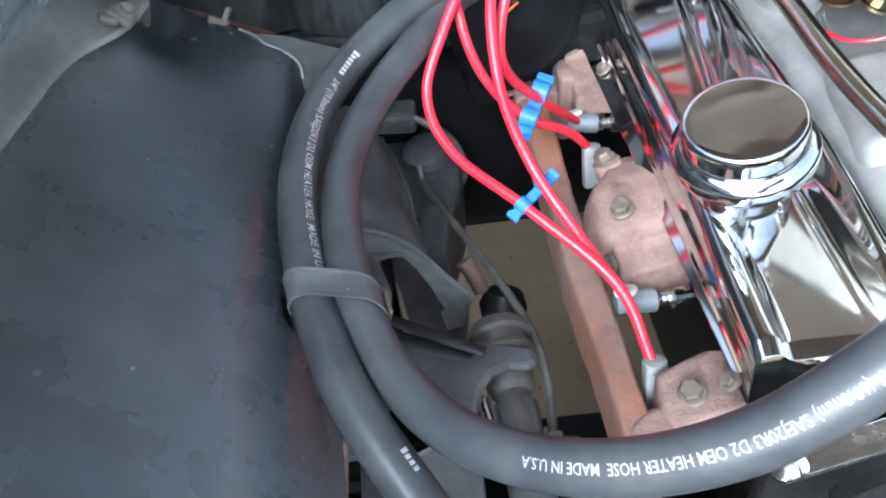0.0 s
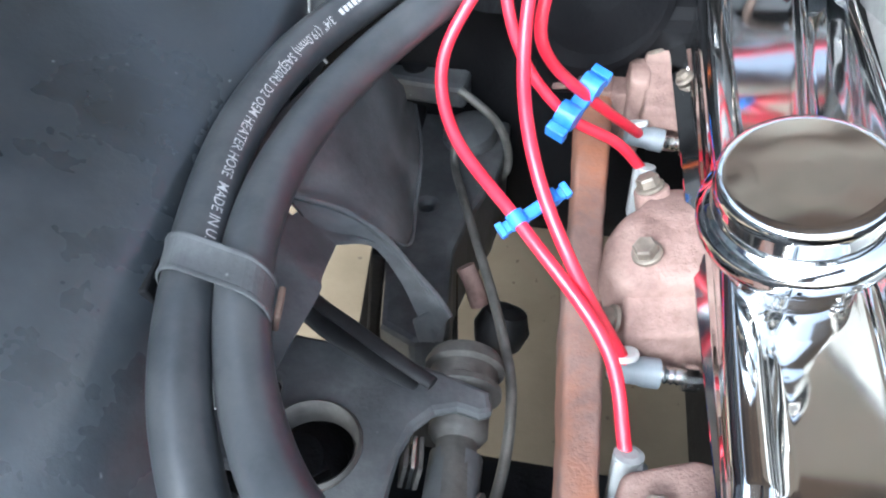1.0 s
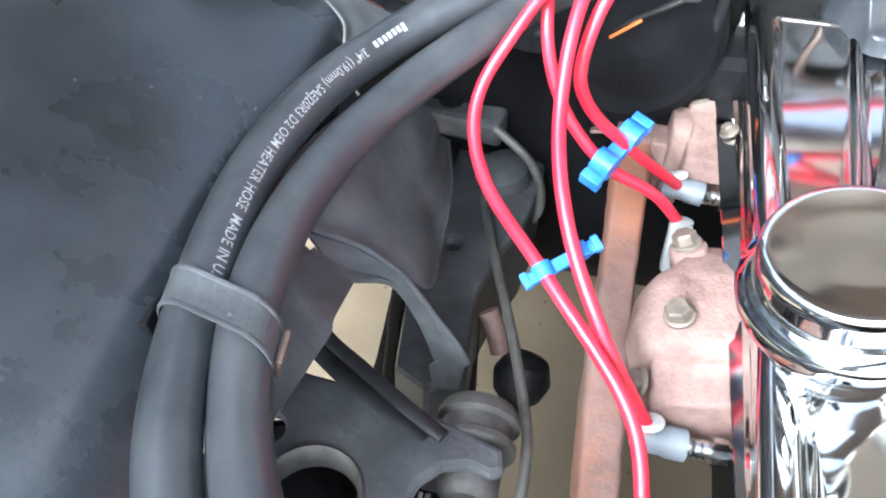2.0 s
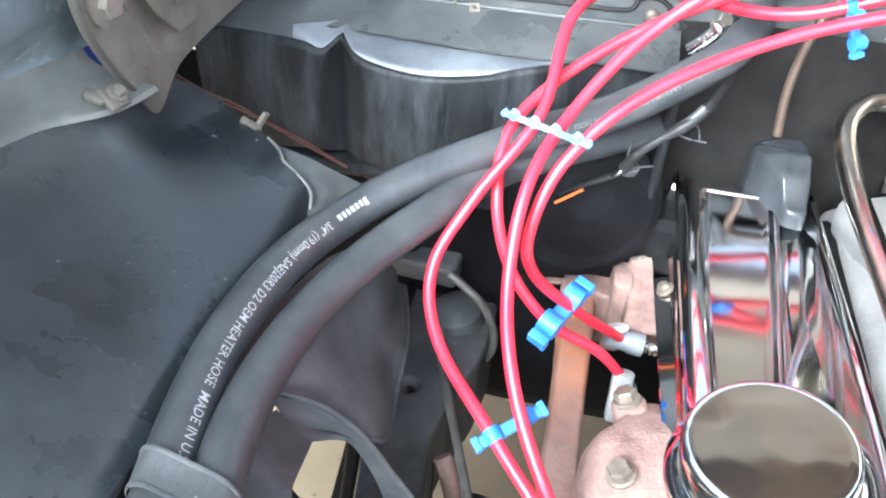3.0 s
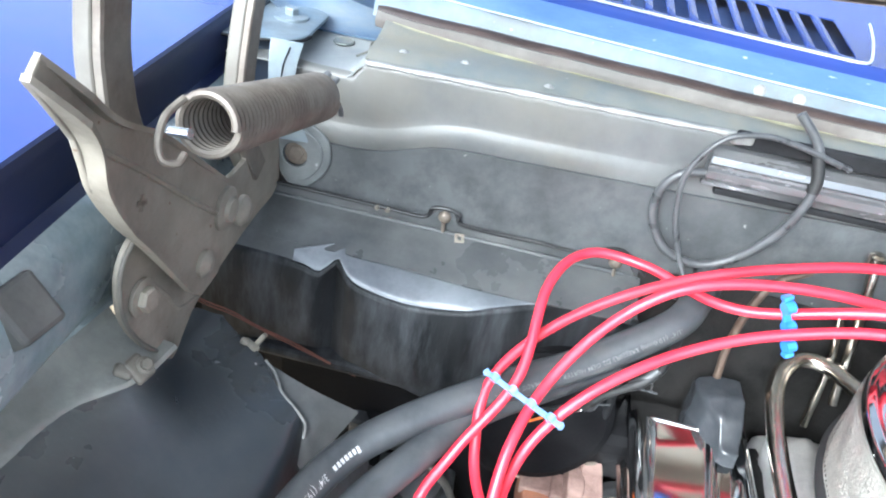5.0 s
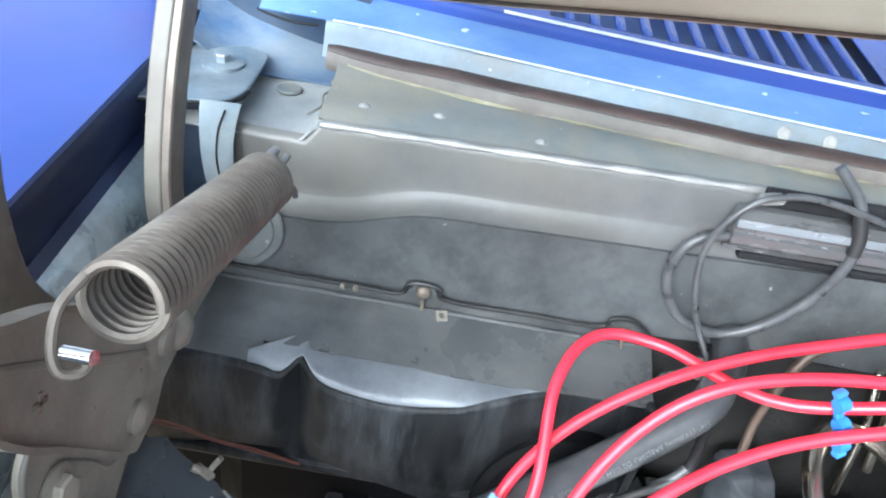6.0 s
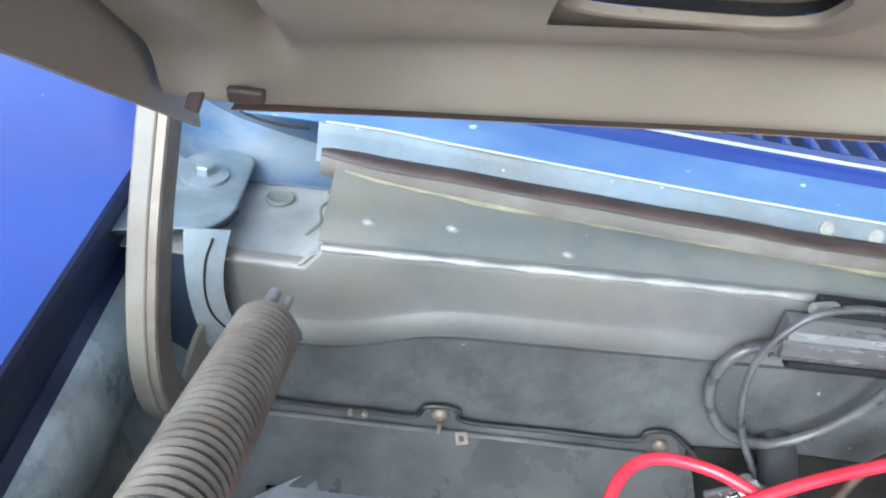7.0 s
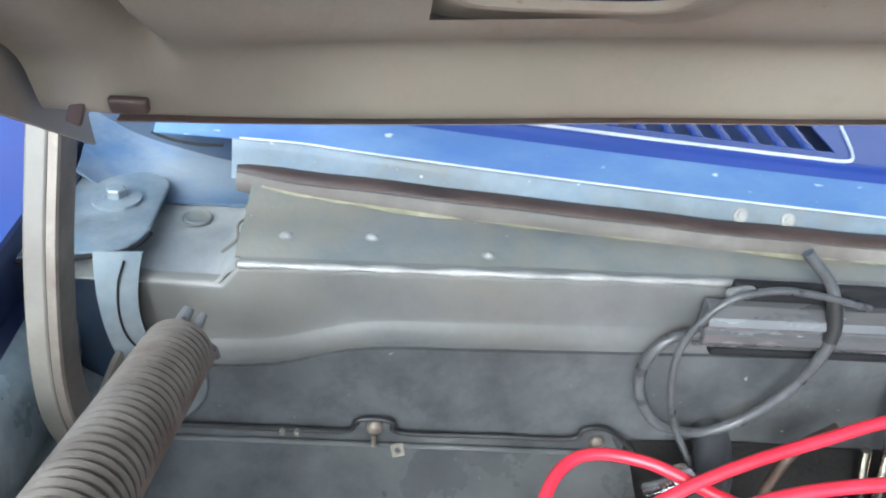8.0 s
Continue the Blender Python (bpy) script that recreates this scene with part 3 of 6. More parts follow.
# Pale tubes put the highlights of the lip and bead into colour.
part("edge_highlight", tube([cowl_at(f, 3.4 / 12) + Vector((0, -0.0004, 0.0006)) for f in np.linspace(0.045, 0.99, 60)], 0.0008, 160, 6), "bluehighlight", cowl, "pale tube painted as the highlight of the lip edge")
part("ridge_highlight", tube([(x, cowl_y(x) + 0.0395, 1.0228) for x in np.linspace(-0.02, 0.262, 24)] + [(0.272, cowl_y(0.272) + 0.042, 1.0230), (0.279, cowl_y(0.279) + 0.053, 1.0232), (0.286, cowl_y(0.286) + 0.075, 1.0250), (0.296, cowl_y(0.296) + 0.115, 1.0285), (0.304, cowl_y(0.304) + 0.16, 1.0325)], 0.0013, 160, 8), "bluehighlight", cowl, "pale bead round the louvres, its highlight in the colour")


def louvre_bm(x0, x1):
    """A pressed bar between two slots, its one edge turned up."""
    w = x1 - x0
    prof = [(0.0, -0.001), (0.0005, 0.0016), (0.0018, 0.0026), (w * 0.45, 0.0018), (w - 0.0012, 0.0004), (w, -0.0030), (w - 0.0012, -0.0032), (w * 0.5, 0.0002)]
    return loft([[Vector((x0 + a, cowl_y(x0) + o, cowl_z(o) + b * k)) for a, b in prof] for o, k in ((SLOT0, 0.2), (SLOT0 + 0.004, 0.8), (SLOT0 + 0.012, 1.0), (SLOT1 - 0.012, 1.0), (SLOT1 - 0.004, 0.8), (SLOT1, 0.2))])


for i in range(12):
    part("louvre", louvre_bm(0.0265 + 0.020 * i, 0.0355 + 0.020 * i), "blue", cowl)

# ---- fender and inner panels ----
def fx(y):
    return -0.246 - 0.06 * (y - 0.75)


def foot_in(y):
    return -0.252 + 0.13 * (max(y, 0.48) - 0.55)


def foot_out(y):
    return -0.236 + 0.11 * (max(y, 0.48) - 0.53) + 0.028 / (1 + math.exp(-(y - 0.628) * 110))


fender = thing("fender", (-0.4, 0.6, 0.5), "glossy blue car fender with a dark gutter along its inner edge", "fender")


def fender_out(u, v):
    y = -0.35 + 1.75 * u
    a = v * 1.5
    x = fx(y) - 0.30 * math.sin(min(a, math.pi / 2))
    z = 0.976 + 0.018 * math.sin(min(v * 2.2, math.pi)) - (0 if v < 0.55 else 0.50 * ((v - 0.55) / 0.45) ** 1.6)
    z -= 0.10 * max(0, 0.45 - y) ** 1.5
    return Vector((x, y, z))


part("outer_skin", sheet(fender_out, 40, 40, 0.0015), "blue", fender)


def gutter(u, v):
    y = -0.35 + 1.40 * u
    prof = [(0.0, 0.976), (0.002, 0.9745), (0.003, 0.968), (0.0, 0.940), (-0.002, 0.930), (0.004, 0.925)]
    i = v * (len(prof) - 1)
    k = min(int(i), len(prof) - 2)
    f = i - k
    return Vector((fx(y) + prof[k][0] * (1 - f) + prof[k + 1][0] * f, y, prof[k][1] * (1 - f) + prof[k + 1][1] * f - 0.10 * max(0, 0.45 - y) ** 1.5))


# Shade below the fender's edge is put into this darker blue.
part("gutter", sheet(gutter, 30, 20, 0.0015), "navy", fender, "blue gutter with its shade put into a dark colour")


def inner_rail(u, v):
    y = -0.35 + 1.27 * u
    w = foot_in(y) - 0.006 - fx(y)
    prof = [(0.004, 0.925), (0.010, 0.920), (0.016, 0.910), (0.019, 0.895), (0.019, 0.875), (0.016, 0.860), (0.4 * w + 0.010, 0.848), (0.75 * w + 0.004, 0.838), (w, 0.830), (w, 0.8255)]
    i = v * (len(prof) - 1)
    k = min(int(i), len(prof) - 2)
    f = i - k
    return Vector((fx(y) + prof[k][0] * (1 - f) + prof[k + 1][0] * f, y, prof[k][1] * (1 - f) + prof[k + 1][1] * f))


def rail_flange(u, v):
    """Folded foot of the rail, lying on the inner fender."""
    y = -0.35 + 1.035 * u
    a, b = foot_in(y), foot_out(y)
    prof = [(a - 0.006, 0.8260), (a - 0.003, 0.8205), (a + 0.002, 0.8165), (a + 0.5 * (b - a), 0.8105), (b - 0.002, 0.8070), (b, 0.8040)]
    i = v * (len(prof) - 1)
    k = min(int(i), len(prof) - 2)
    f = i - k
    return Vector((prof[k][0] * (1 - f) + prof[k + 1][0] * f, y, prof[k][1] * (1 - f) + prof[k + 1][1] * f + 0.0008 * noise.noise(Vector((y * 30, v * 3, 1)))))


part("rail_foot", sheet(rail_flange, 90, 10, 0.0015), "railfoot", fender, "dusty grey-beige folded foot of the rail")
part("inner_rail", sheet(inner_rail, 30, 30, 0.0015), "rail", fender, "grey-green oversprayed inner rail")
part("rubber_bumper", box((0.032, 0.030, 0.022), Matrix.Translation((-0.2225, 0.580, 0.904)) @ pose(0, 0, 0, 0, 50, -6), 0.003), "bumper", fender, "grey rubber hood bumper block")


def fender_length(v):
    """The panel's rear edge runs slanting forward from the hinge to the hoses."""
    stops = ((0.0, 0.735), (0.08, 0.768), (0.17, 0.785), (0.33, 0.764), (0.5, 0.735), (0.67, 0.718), (0.83, 0.711), (1.0, 0.70))
    for (v0, y0), (v1, y1) in zip(stops, stops[1:]):
        if v <= v1:
            return 0.30 + y0 + (y1 - y0) * (v - v0) / (v1 - v0)
    return 1.0


def inner_fender_at(u, v):
    y = -0.30 + fender_length(v) * u
    # section runs from the rail over the wheel arch and down behind the hoses
    top = 0.742 - 0.35 * max(0, 0.30 - y) ** 1.6
    near = 1 / (1 + math.exp(-(y - 0.635) * 70))
    flat = smooth01((y - 0.60) / 0.145)
    kf = 1 / (1 + math.exp((y - 0.44) * 60))
    x0 = foot_out(y) - 0.004 - 0.036 * flat
    ctl = catmull([(x0, 0, 0.8035 - 0.012 * flat), (x0 + 0.016, 0, 0.794 - 0.040 * flat), (-0.180 + 0.020 * near, 0, top + 0.024 - 0.010 * near - 0.014 * flat), (-0.139 + 0.004 * near, 0, top - 0.003 - 0.004 * near + 0.004 * flat), (-0.112, 0, top - 0.026 + 0.021 * flat), (-0.098 + 0.008 * kf - 0.007 * flat, 0, top - 0.050 - 0.012 * kf + 0.025 * flat), (-0.094 + 0.020 * kf, 0, top - 0.058 - 0.035 * kf)], 22)
    i = v * (len(ctl) - 1)
    k = min(int(i), len(ctl) - 2)
    p = ctl[k].lerp(ctl[k + 1], i - k)
    return Vector((p.x, y, p.z + 0.002 * noise.noise(Vector((y * 6, v * 4, 2)))))


inner_fender = thing("inner_fender", (-0.15, 0.3, 0.6), "black dusty inner fender panel over the wheel", "inner fender")
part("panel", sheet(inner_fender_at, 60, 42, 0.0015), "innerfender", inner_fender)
part("rusty_edge", tube([(-0.074, 0.41, 0.652), (-0.075, 0.36, 0.645), (-0.076, 0.30, 0.635), (-0.078, 0.2, 0.60)], 0.0022, 20, 8), "rustbolt", inner_fender, "rusty bare edge")
part("rear_lip", tube([inner_fender_at(1.0, 0.36 + 0.64 * k / 12) + Vector((0.0015 + 0.003 * math.sin(k * 1.1), 0.0, 0.0014)) for k in range(13)], 0.0011, 70, 8), "worn", inner_fender, "thin bare bent edge")
part("screw", merge(hexbolt((-0.196, 0.650, 0.816), (0.6, -0.2, 0.75), 0.0042, 0.005), lump(pose(-0.199, 0.648, 0.8135, 0, 35, -10), (0.018, 0.016, 0.006), 0.0025, 0.0028), lump(pose(-0.206, 0.640, 0.816, 10, 30, 20), (0.012, 0.009, 0.006), 0.0025, 0.0026)), "dust", inner_fender, "dusty screw and clip")
part("clip", merge(box((0.016, 0.007, 0.005), pose(-0.171, 0.769, 0.7450, 0, 6, -25), 0.0015), box((0.007, 0.005, 0.006), pose(-0.176, 0.768, 0.7485, 10, 30, 0), 0.0015), box((0.004, 0.006, 0.013), pose(-0.1645, 0.7745, 0.7490, -25, 25, -20), 0.001)), "dust", inner_fender, "grey push clip")


_top = catmull([(-0.100, 0.555, 0.700), (-0.094, 0.63, 0.697), (-0.084, 0.71, 0.682), (-0.075, 0.770, 0.650), (-0.066, 0.815, 0.600)], 25)
_lip = catmull([(-0.085, 0.585, 0.664), (-0.060, 0.601, 0.643), (-0.042, 0.603, 0.631), (-0.027, 0.605, 0.614), (-0.009, 0.606, 0.585), (0.004, 0.606, 0.566), (0.014, 0.604, 0.549)], 25)
_edge = catmull([(-0.085, 0.585, 0.664), (-0.050, 0.602, 0.636), (-0.024, 0.612, 0.606), (-0.021, 0.640, 0.585), (-0.029, 0.685, 0.572), (-0.033, 0.726, 0.578), (-0.042, 0.772, 0.575), (-0.058, 0.822, 0.575)], 25)
_inn = catmull([(-0.064, 0.575, 0.640), (-0.056, 0.583, 0.628), (-0.0465, 0.600, 0.614), (-0.036, 0.604, 0.606), (-0.022, 0.608, 0.573), (-0.010, 0.606, 0.540), (0.002, 0.600, 0.520)], 25)
_leg0 = catmull([(-0.056, 0.583, 0.628), (-0.046, 0.530, 0.655), (-0.044, 0.516, 0.655), (-0.049, 0.464, 0.658), (-0.046, 0.43, 0.664)], 25)
_leg1 = catmull([(-0.075, 0.575, 0.660), (-0.080, 0.530, 0.676), (-0.092, 0.48, 0.672), (-0.098, 0.44, 0.660)], 25)


def between(a, b, wave=0.0):
    def at(u, v):
        i = min(int(u * 24), 23)
        f = u * 24 - i
        p, q = a[i].lerp(a[i + 1], f), b[i].lerp(b[i + 1], f)
        w = wave * (noise.noise(Vector((u * 4, v * 4, 8))) + 0.5 * math.sin(u * 9 + v * 4)) * math.sin(math.pi * v)
        return p.lerp(q, v) + Vector((w, -w * 0.5, w))
    return at


_back = catmull([(-0.172, 0.771, 0.736), (-0.121, 0.749, 0.738), (-0.098, 0.750, 0.729), (-0.070, 0.756, 0.715)], 25)
_fore = catmull([(-0.152, 0.738, 0.730), (-0.122, 0.708, 0.731), (-0.107, 0.697, 0.716), (-0.094, 0.692, 0.698)], 25)
part("rear_flange", sheet(between(_back, _fore, 0.002), 30, 12, 0.0015), "shelf", inner_fender, "dusty grey strip behind the bare edge")


splash = thing("splash_shield", (-0.05, 0.7, 0.5), "dusty grey rubber splash shield with an arched opening", "splash shield")
part("flap", sheet(between(_top, _edge, 0.005), 48, 24, 0.002), "flap", splash)
part("arch_lip", sheet(between(_lip, _inn, 0.003), 36, 8, 0.002), "flap", splash, "rolled lip of the arched opening")
part("lip_bead", tube([p + Vector((0, -0.001, 0.0015)) for p in _lip[::2]], 0.0022, 60, 10, 0.15), "flap", splash, "thick folded edge over the arch")
part("corner_tab", plate([(0.0, 0.0), (0.019, 0.002), (0.022, 0.030), (0.012, 0.034), (-0.004, 0.020)], 0.003, Matrix.Translation((-0.010, 0.603, 0.518)) @ pose(0, 0, 0, 80, 0, 4), 0.001), "flap", splash, "square lower corner of the shield")
part("edge_fold", tube([p + Vector((0.0005, 0, 0.001)) for p in _edge[6::2]], 0.0016, 50, 8, 0.3), "flap", splash, "frayed edge of the flap")
part("leg", sheet(between(_leg1, _leg0, 0.002), 24, 6, 0.002), "flap", splash)
part("gusset", sheet(between(catmull([(-0.112, 0.58, 0.690), (-0.114, 0.55, 0.685), (-0.112, 0.50, 0.675)], 25), catmull([(-0.066, 0.580, 0.634), (-0.068, 0.541, 0.652), (-0.082, 0.505, 0.660)], 25)), 24, 6, 0.002), "flap", splash)
part("web", plate([(-0.078, 0.490), (0.0, 0.470), (0.004, 0.15), (-0.150, 0.15), (-0.097, 0.390)], 0.003, Matrix.Translation((0, 0.722, 0)) @ Matrix(((1, 0, 0, 0), (0, 0, -1, 0), (0, 1, 0, 0), (0, 0, 0, 1))), 0.001), "under", splash, "black web beside the opening")

# ---- suspension and frame below ----
# Black fillers added to cover bright ground in the dark below the hoses.
single("lower_filler", box((0.16, 0.30, 0.012), pose(-0.16, 0.42, 0.475, 0, 0, 0), 0.004), "under", "black filler sheet added beside the control arm", "apron", kind="structure")
single("front_filler", sheet(lambda u, v: Vector((-0.30 + 0.55 * u, -0.30 + 0.76 * v, 0.50 + 0.03 * math.sin(u * 5) - 0.05 * v)), 14, 14, 0.003), "under", "black filler sheet added below the hoses", "apron", kind="structure")
frame_rail = thing("frame_rail", (-0.03, 0.7, 0.3), "black undercoated frame rail with a drain hole", "frame rail", kind="structure")
part("rail", plate([(-0.045, 0.62), (-0.014, 0.605), (0.010, 0.622), (0.004, 0.66), (-0.002, 0.71), (0.004, 0.75), (0.020, 0.81), (0.026, 0.87), (0.020, 0.96), (-0.12, 0.96), (-0.07, 0.76)], 0.10, Matrix.Translation((0, 0, 0.410)), 0.006, holes=((-0.036, 0.764, 0.0065),)), "arm", frame_rail)
part("bracket", box((0.085, 0.06, 0.03), pose(-0.060, 0.915, 0.553, 12, 0, -6), 0.006), "arm", frame_rail, "body mount bracket with a slot")
part("slot", lathe([(0.013, 0), (0.013, 0.002), (0.009, 0.0022)], pose(-0.075, 0.905, 0.5675, 12, 0, 0), 20), "under", frame_rail)
part("upper_mount", lathe([(0.026, 0), (0.028, 0.006), (0.026, 0.016), (0.015, 0.022), (0.005, 0.024)], pose(-0.012, 0.87, 0.508, 10, -10, 0), 24), "arm", frame_rail)
part("crossmember", box((0.62, 0.28, 0.07), Matrix.Translation((0.18, 0.505, 0.27)), 0.01), "under", frame_rail)
part("lower_web", box((0.012, 0.26, 0.30), pose(-0.082, 0.812, 0.37, 0, 6, 2), 0.003), "under", frame_rail)

control_arm = thing("control_arm", (-0.02, 0.5, 0.56), "black stamped steel upper control arm with a round hole", "control arm")
_out = [(-0.17, 0.572), (-0.085, 0.558), (-0.030, 0.551), (0.022, 0.540), (0.052, 0.530), (0.056, 0.515), (0.048, 0.511), (0.034, 0.514), (0.021, 0.509), (0.011, 0.496), (0.006, 0.478), (0.005, 0.46), (0.004, 0.40), (-0.012, 0.33), (-0.05, 0.30), (-0.075, 0.33), (-0.078, 0.40), (-0.080, 0.455), (-0.17, 0.46)]
part("stamping", plate(_out, 0.010, Matrix.Translation((0, 0, 0.563)), 0.004, holes=((-0.046, 0.474, 0.0275), (-0.09, 0.51, 0.012)), bulge=lambda x, y: -0.16 * max(0, -0.02 - x) * 0.5 - 0.05 * abs(y - 0.5)), "arm", control_arm)
def rim_bm(r0, r1):
    rings = []
    for k in range(41):
        a = 2 * math.pi * k / 40
        c, n = math.cos(a), math.sin(a)
        rings.append([Vector((-0.046 + c * r, 0.474 + n * r, 0.561 + z)) for r, z in ((r0, -0.006), (r1, -0.004), (r1, 0.0115), ((r0 + r1) / 2, 0.0135), (r0, 0.0105))])
    return loft(rings, caps=False)


part("hole_rim", rim_bm(0.0265, 0.0305), "bushing", control_arm, "rolled rim of the hole")
_bush = pose(0.032, 0.552, 0.548, 96, 0, 4)
part("bushing", lathe([(0.012, -0.020), (0.024, -0.016), (0.027, -0.010), (0.027, -0.006), (0.023, -0.004), (0.023, 0.006), (0.026, 0.008), (0.026, 0.012), (0.019, 0.016), (0.019, 0.040), (0.016, 0.044), (0.013, 0.046), (0.013, 0.12)], _bush, 28), "bushing", control_arm, "ribbed steel bushing with its shaft")
part("cross_shaft", tube([(0.036, 0.50, 0.538), (0.038, 0.42, 0.53), (0.036, 0.33, 0.525)], 0.017, 20, 16), "arm", control_arm)
part("shaft_bolt", merge(hexbolt((0.055, 0.468, 0.535), (1, -0.1, 0.2), 0.008, 0.012), tube([(0.055, 0.468, 0.535), (0.078, 0.466, 0.533)], 0.005, 8, 10)), "bushing", control_arm)
for k in range(3):
    part("shim", box((0.003, 0.022, 0.026), pose(0.006 + 0.0045 * k, 0.486, 0.548, 0, 10, 8), 0.0006), "plug" if k == 1 else "bushing", control_arm)

coil_spring = thing("suspension_spring", (-0.075, 0.50, 0.305), "dark dirty suspension coil spring under the control arm", "coil spring")
part("coil", tube([(-0.075 + 0.048 * math.cos(k * 0.7), 0.50 + 0.048 * math.sin(k * 0.7), 0.315 + 0.0042 * k) for k in range(54)], 0.007, 330, 8), "under", coil_spring)
part("perch", lathe([(0.02, 0.0), (0.062, 0.0), (0.062, 0.008), (0.02, 0.012)], Matrix.Translation((-0.075, 0.50, 0.303)), 28), "under", coil_spring)
part("sleeve", lathe([(0.036, 0.01), (0.036, 0.19), (0.02, 0.2)], Matrix.Translation((-0.075, 0.50, 0.303)), 24), "under", coil_spring)
shock_tube = thing("rubber_bump_stop", (0.045, 0.66, 0.44), "black rubber bump stop below the arm", "bump stop")
part("stop", lathe([(0.008, -0.06), (0.010, -0.02), (0.02, -0.01), (0.024, 0.005), (0.018, 0.02), (0.006, 0.024)], pose(0.046, 0.665, 0.465, -25, 10, 0), 20), "blackrubber", shock_tube)
single("rubber_sleeve", tube([(0.012, 0.685, 0.518), (0.020, 0.678, 0.506), (0.027, 0.67, 0.49)], 0.008, 12, 12), "rust", "rusty reddish pipe end beside the frame", "pipe")
strap = thing("rubber_strap", (-0.03, 0.55, 0.58), "black folded rubber strap over the control arm", "strap")
for pts, w, h in (([(-0.085, 0.580, 0.590), (-0.068, 0.569, 0.585), (-0.043, 0.555, 0.584), (-0.009, 0.536, 0.582), (0.017, 0.524, 0.578)], 0.0050, 0.0030), ([(-0.095, 0.580, 0.577), (-0.076, 0.568, 0.573), (-0.052, 0.554, 0.571), (-0.017, 0.537, 0.571), (0.007, 0.526, 0.569)], 0.0070, 0.0040)):
    part("fold", loft([[p + s_ * (w * math.cos(a)) + u_ * (h * math.sin(a)) for a in (2 * math.pi * k / 12 for k in range(12))] for p, t_, s_, u_ in frames(catmull(pts, 30))]), "blackrubber", strap)
single("brake_line", tube([(-0.022, 0.830, 0.528), (-0.019, 0.815, 0.516), (-0.006, 0.775, 0.520), (0.014, 0.715, 0.528), (0.035, 0.655, 0.535), (0.055, 0.595, 0.535), (0.064, 0.560, 0.53), (0.066, 0.52, 0.52), (0.062, 0.48, 0.51)], 0.0040, 60, 10), "brakeline", "dull steel brake line bent along the frame", "brake line")
single("ground_cable", tube([(-0.022, 0.855, 0.575), (-0.005, 0.85, 0.566), (0.014, 0.85, 0.548), (0.026, 0.85, 0.522), (0.028, 0.85, 0.495), (0.022, 0.85, 0.48)], 0.0042, 40, 10), "brakeline", "grey cable hanging beside the frame", "cable")

# ---- heater box ----
heater = thing("heater_box", (-0.05, 0.86, 0.6), "black plastic heater box with a dented shiny top edge", "heater box")


def heater_face(u, v):
    """Front, dented top lip and upper panel of the box."""
    x = -0.245 + 0.385 * u
    dent = math.exp(-(abs(x + 0.122) / 0.009) ** 1.4)
    tooth = math.exp(-((x + 0.137) / 0.008) ** 2)
    hollow = math.exp(-((x + 0.055) / 0.07) ** 2)
    lip_y = 0.829 + 0.016 * dent * 0.7 - 0.004 * hollow + 0.35 * max(0, x) * 0.9
    lip_z = 0.796 - 0.016 * hollow + 0.012 * dent - 0.005 * tooth + 0.05 * max(0, x)
    low = 0.675 + 0.02 * math.sin(u * 6)
    prof = [(lip_y + 0.012, low), (lip_y + 0.004 + 0.006 * dent, low + 0.03), (lip_y + 0.006 * dent, lip_z - 0.025), (lip_y, lip_z - 0.004), (lip_y + 0.0015, lip_z - 0.0005), (lip_y + 0.004, lip_z + 0.0008)]
    i = v * (len(prof) - 1)
    k = min(int(i), len(prof) - 2)
    f = i - k
    w = 0.003 * noise.noise(Vector((x * 22, v * 5, 3)))
    return Vector((x, prof[k][0] * (1 - f) + prof[k + 1][0] * f + w * (1 - v), prof[k][1] * (1 - f) + prof[k + 1][1] * f))


def heater_shelf(u, v):
    x = -0.160 + 0.245 * u
    p = heater_face((x + 0.245) / 0.385, 1.0)
    back = 0.858 + 0.012 * u
    zb = 0.806 - 0.004 * u
    k = (0.5 - 0.5 * math.cos(math.pi * v))
    pinch = min(1.0, 8 * u * (1 - u) + 0.05)
    y = p.y + (back - p.y) * k * pinch
    return Vector((x, y, p.z + (zb - p.z) * v + 0.003 * math.sin(v * math.pi) * noise.noise(Vector((x * 18, v, 9)))))


def heater_top(u, v):
    x = -0.245 + 0.385 * u
    y = 0.848 + 0.049 * v
    return Vector((x, y, 0.803 + 0.017 * v - 0.003 * math.exp(-((x - 0.01) / 0.05) ** 2) * (1 - v) + 0.001 * noise.noise(Vector((x * 20, v * 4, 4)))))


part("front", sheet(heater_face, 60, 24, 0.002), "heater", heater)
# The black lip's sheen is put into this paler bluish grey.
part("bent_shelf", sheet(heater_shelf, 50, 10, 0.001), "sheen", heater, "bent upper lip, its sheen put into a bluish grey")
part("top", sheet(heater_top, 40, 10, 0.002), "heatertop", heater, "faded black upper panel")
part("left_top", sheet(lambda u, v: heater_face(0.24 * u, 1.0).lerp(heater_top(0.24 * u, 0.05), v), 14, 4, 0.001), "heatertop", heater)
part("underside", box((0.37, 0.07, 0.012), pose(-0.055, 0.872, 0.684, 8, 0, 0), 0.005), "heater", heater)
part("end_wall", box((0.01, 0.07, 0.12), pose(0.134, 0.872, 0.745, 0, 0, 12), 0.004), "heater", heater)


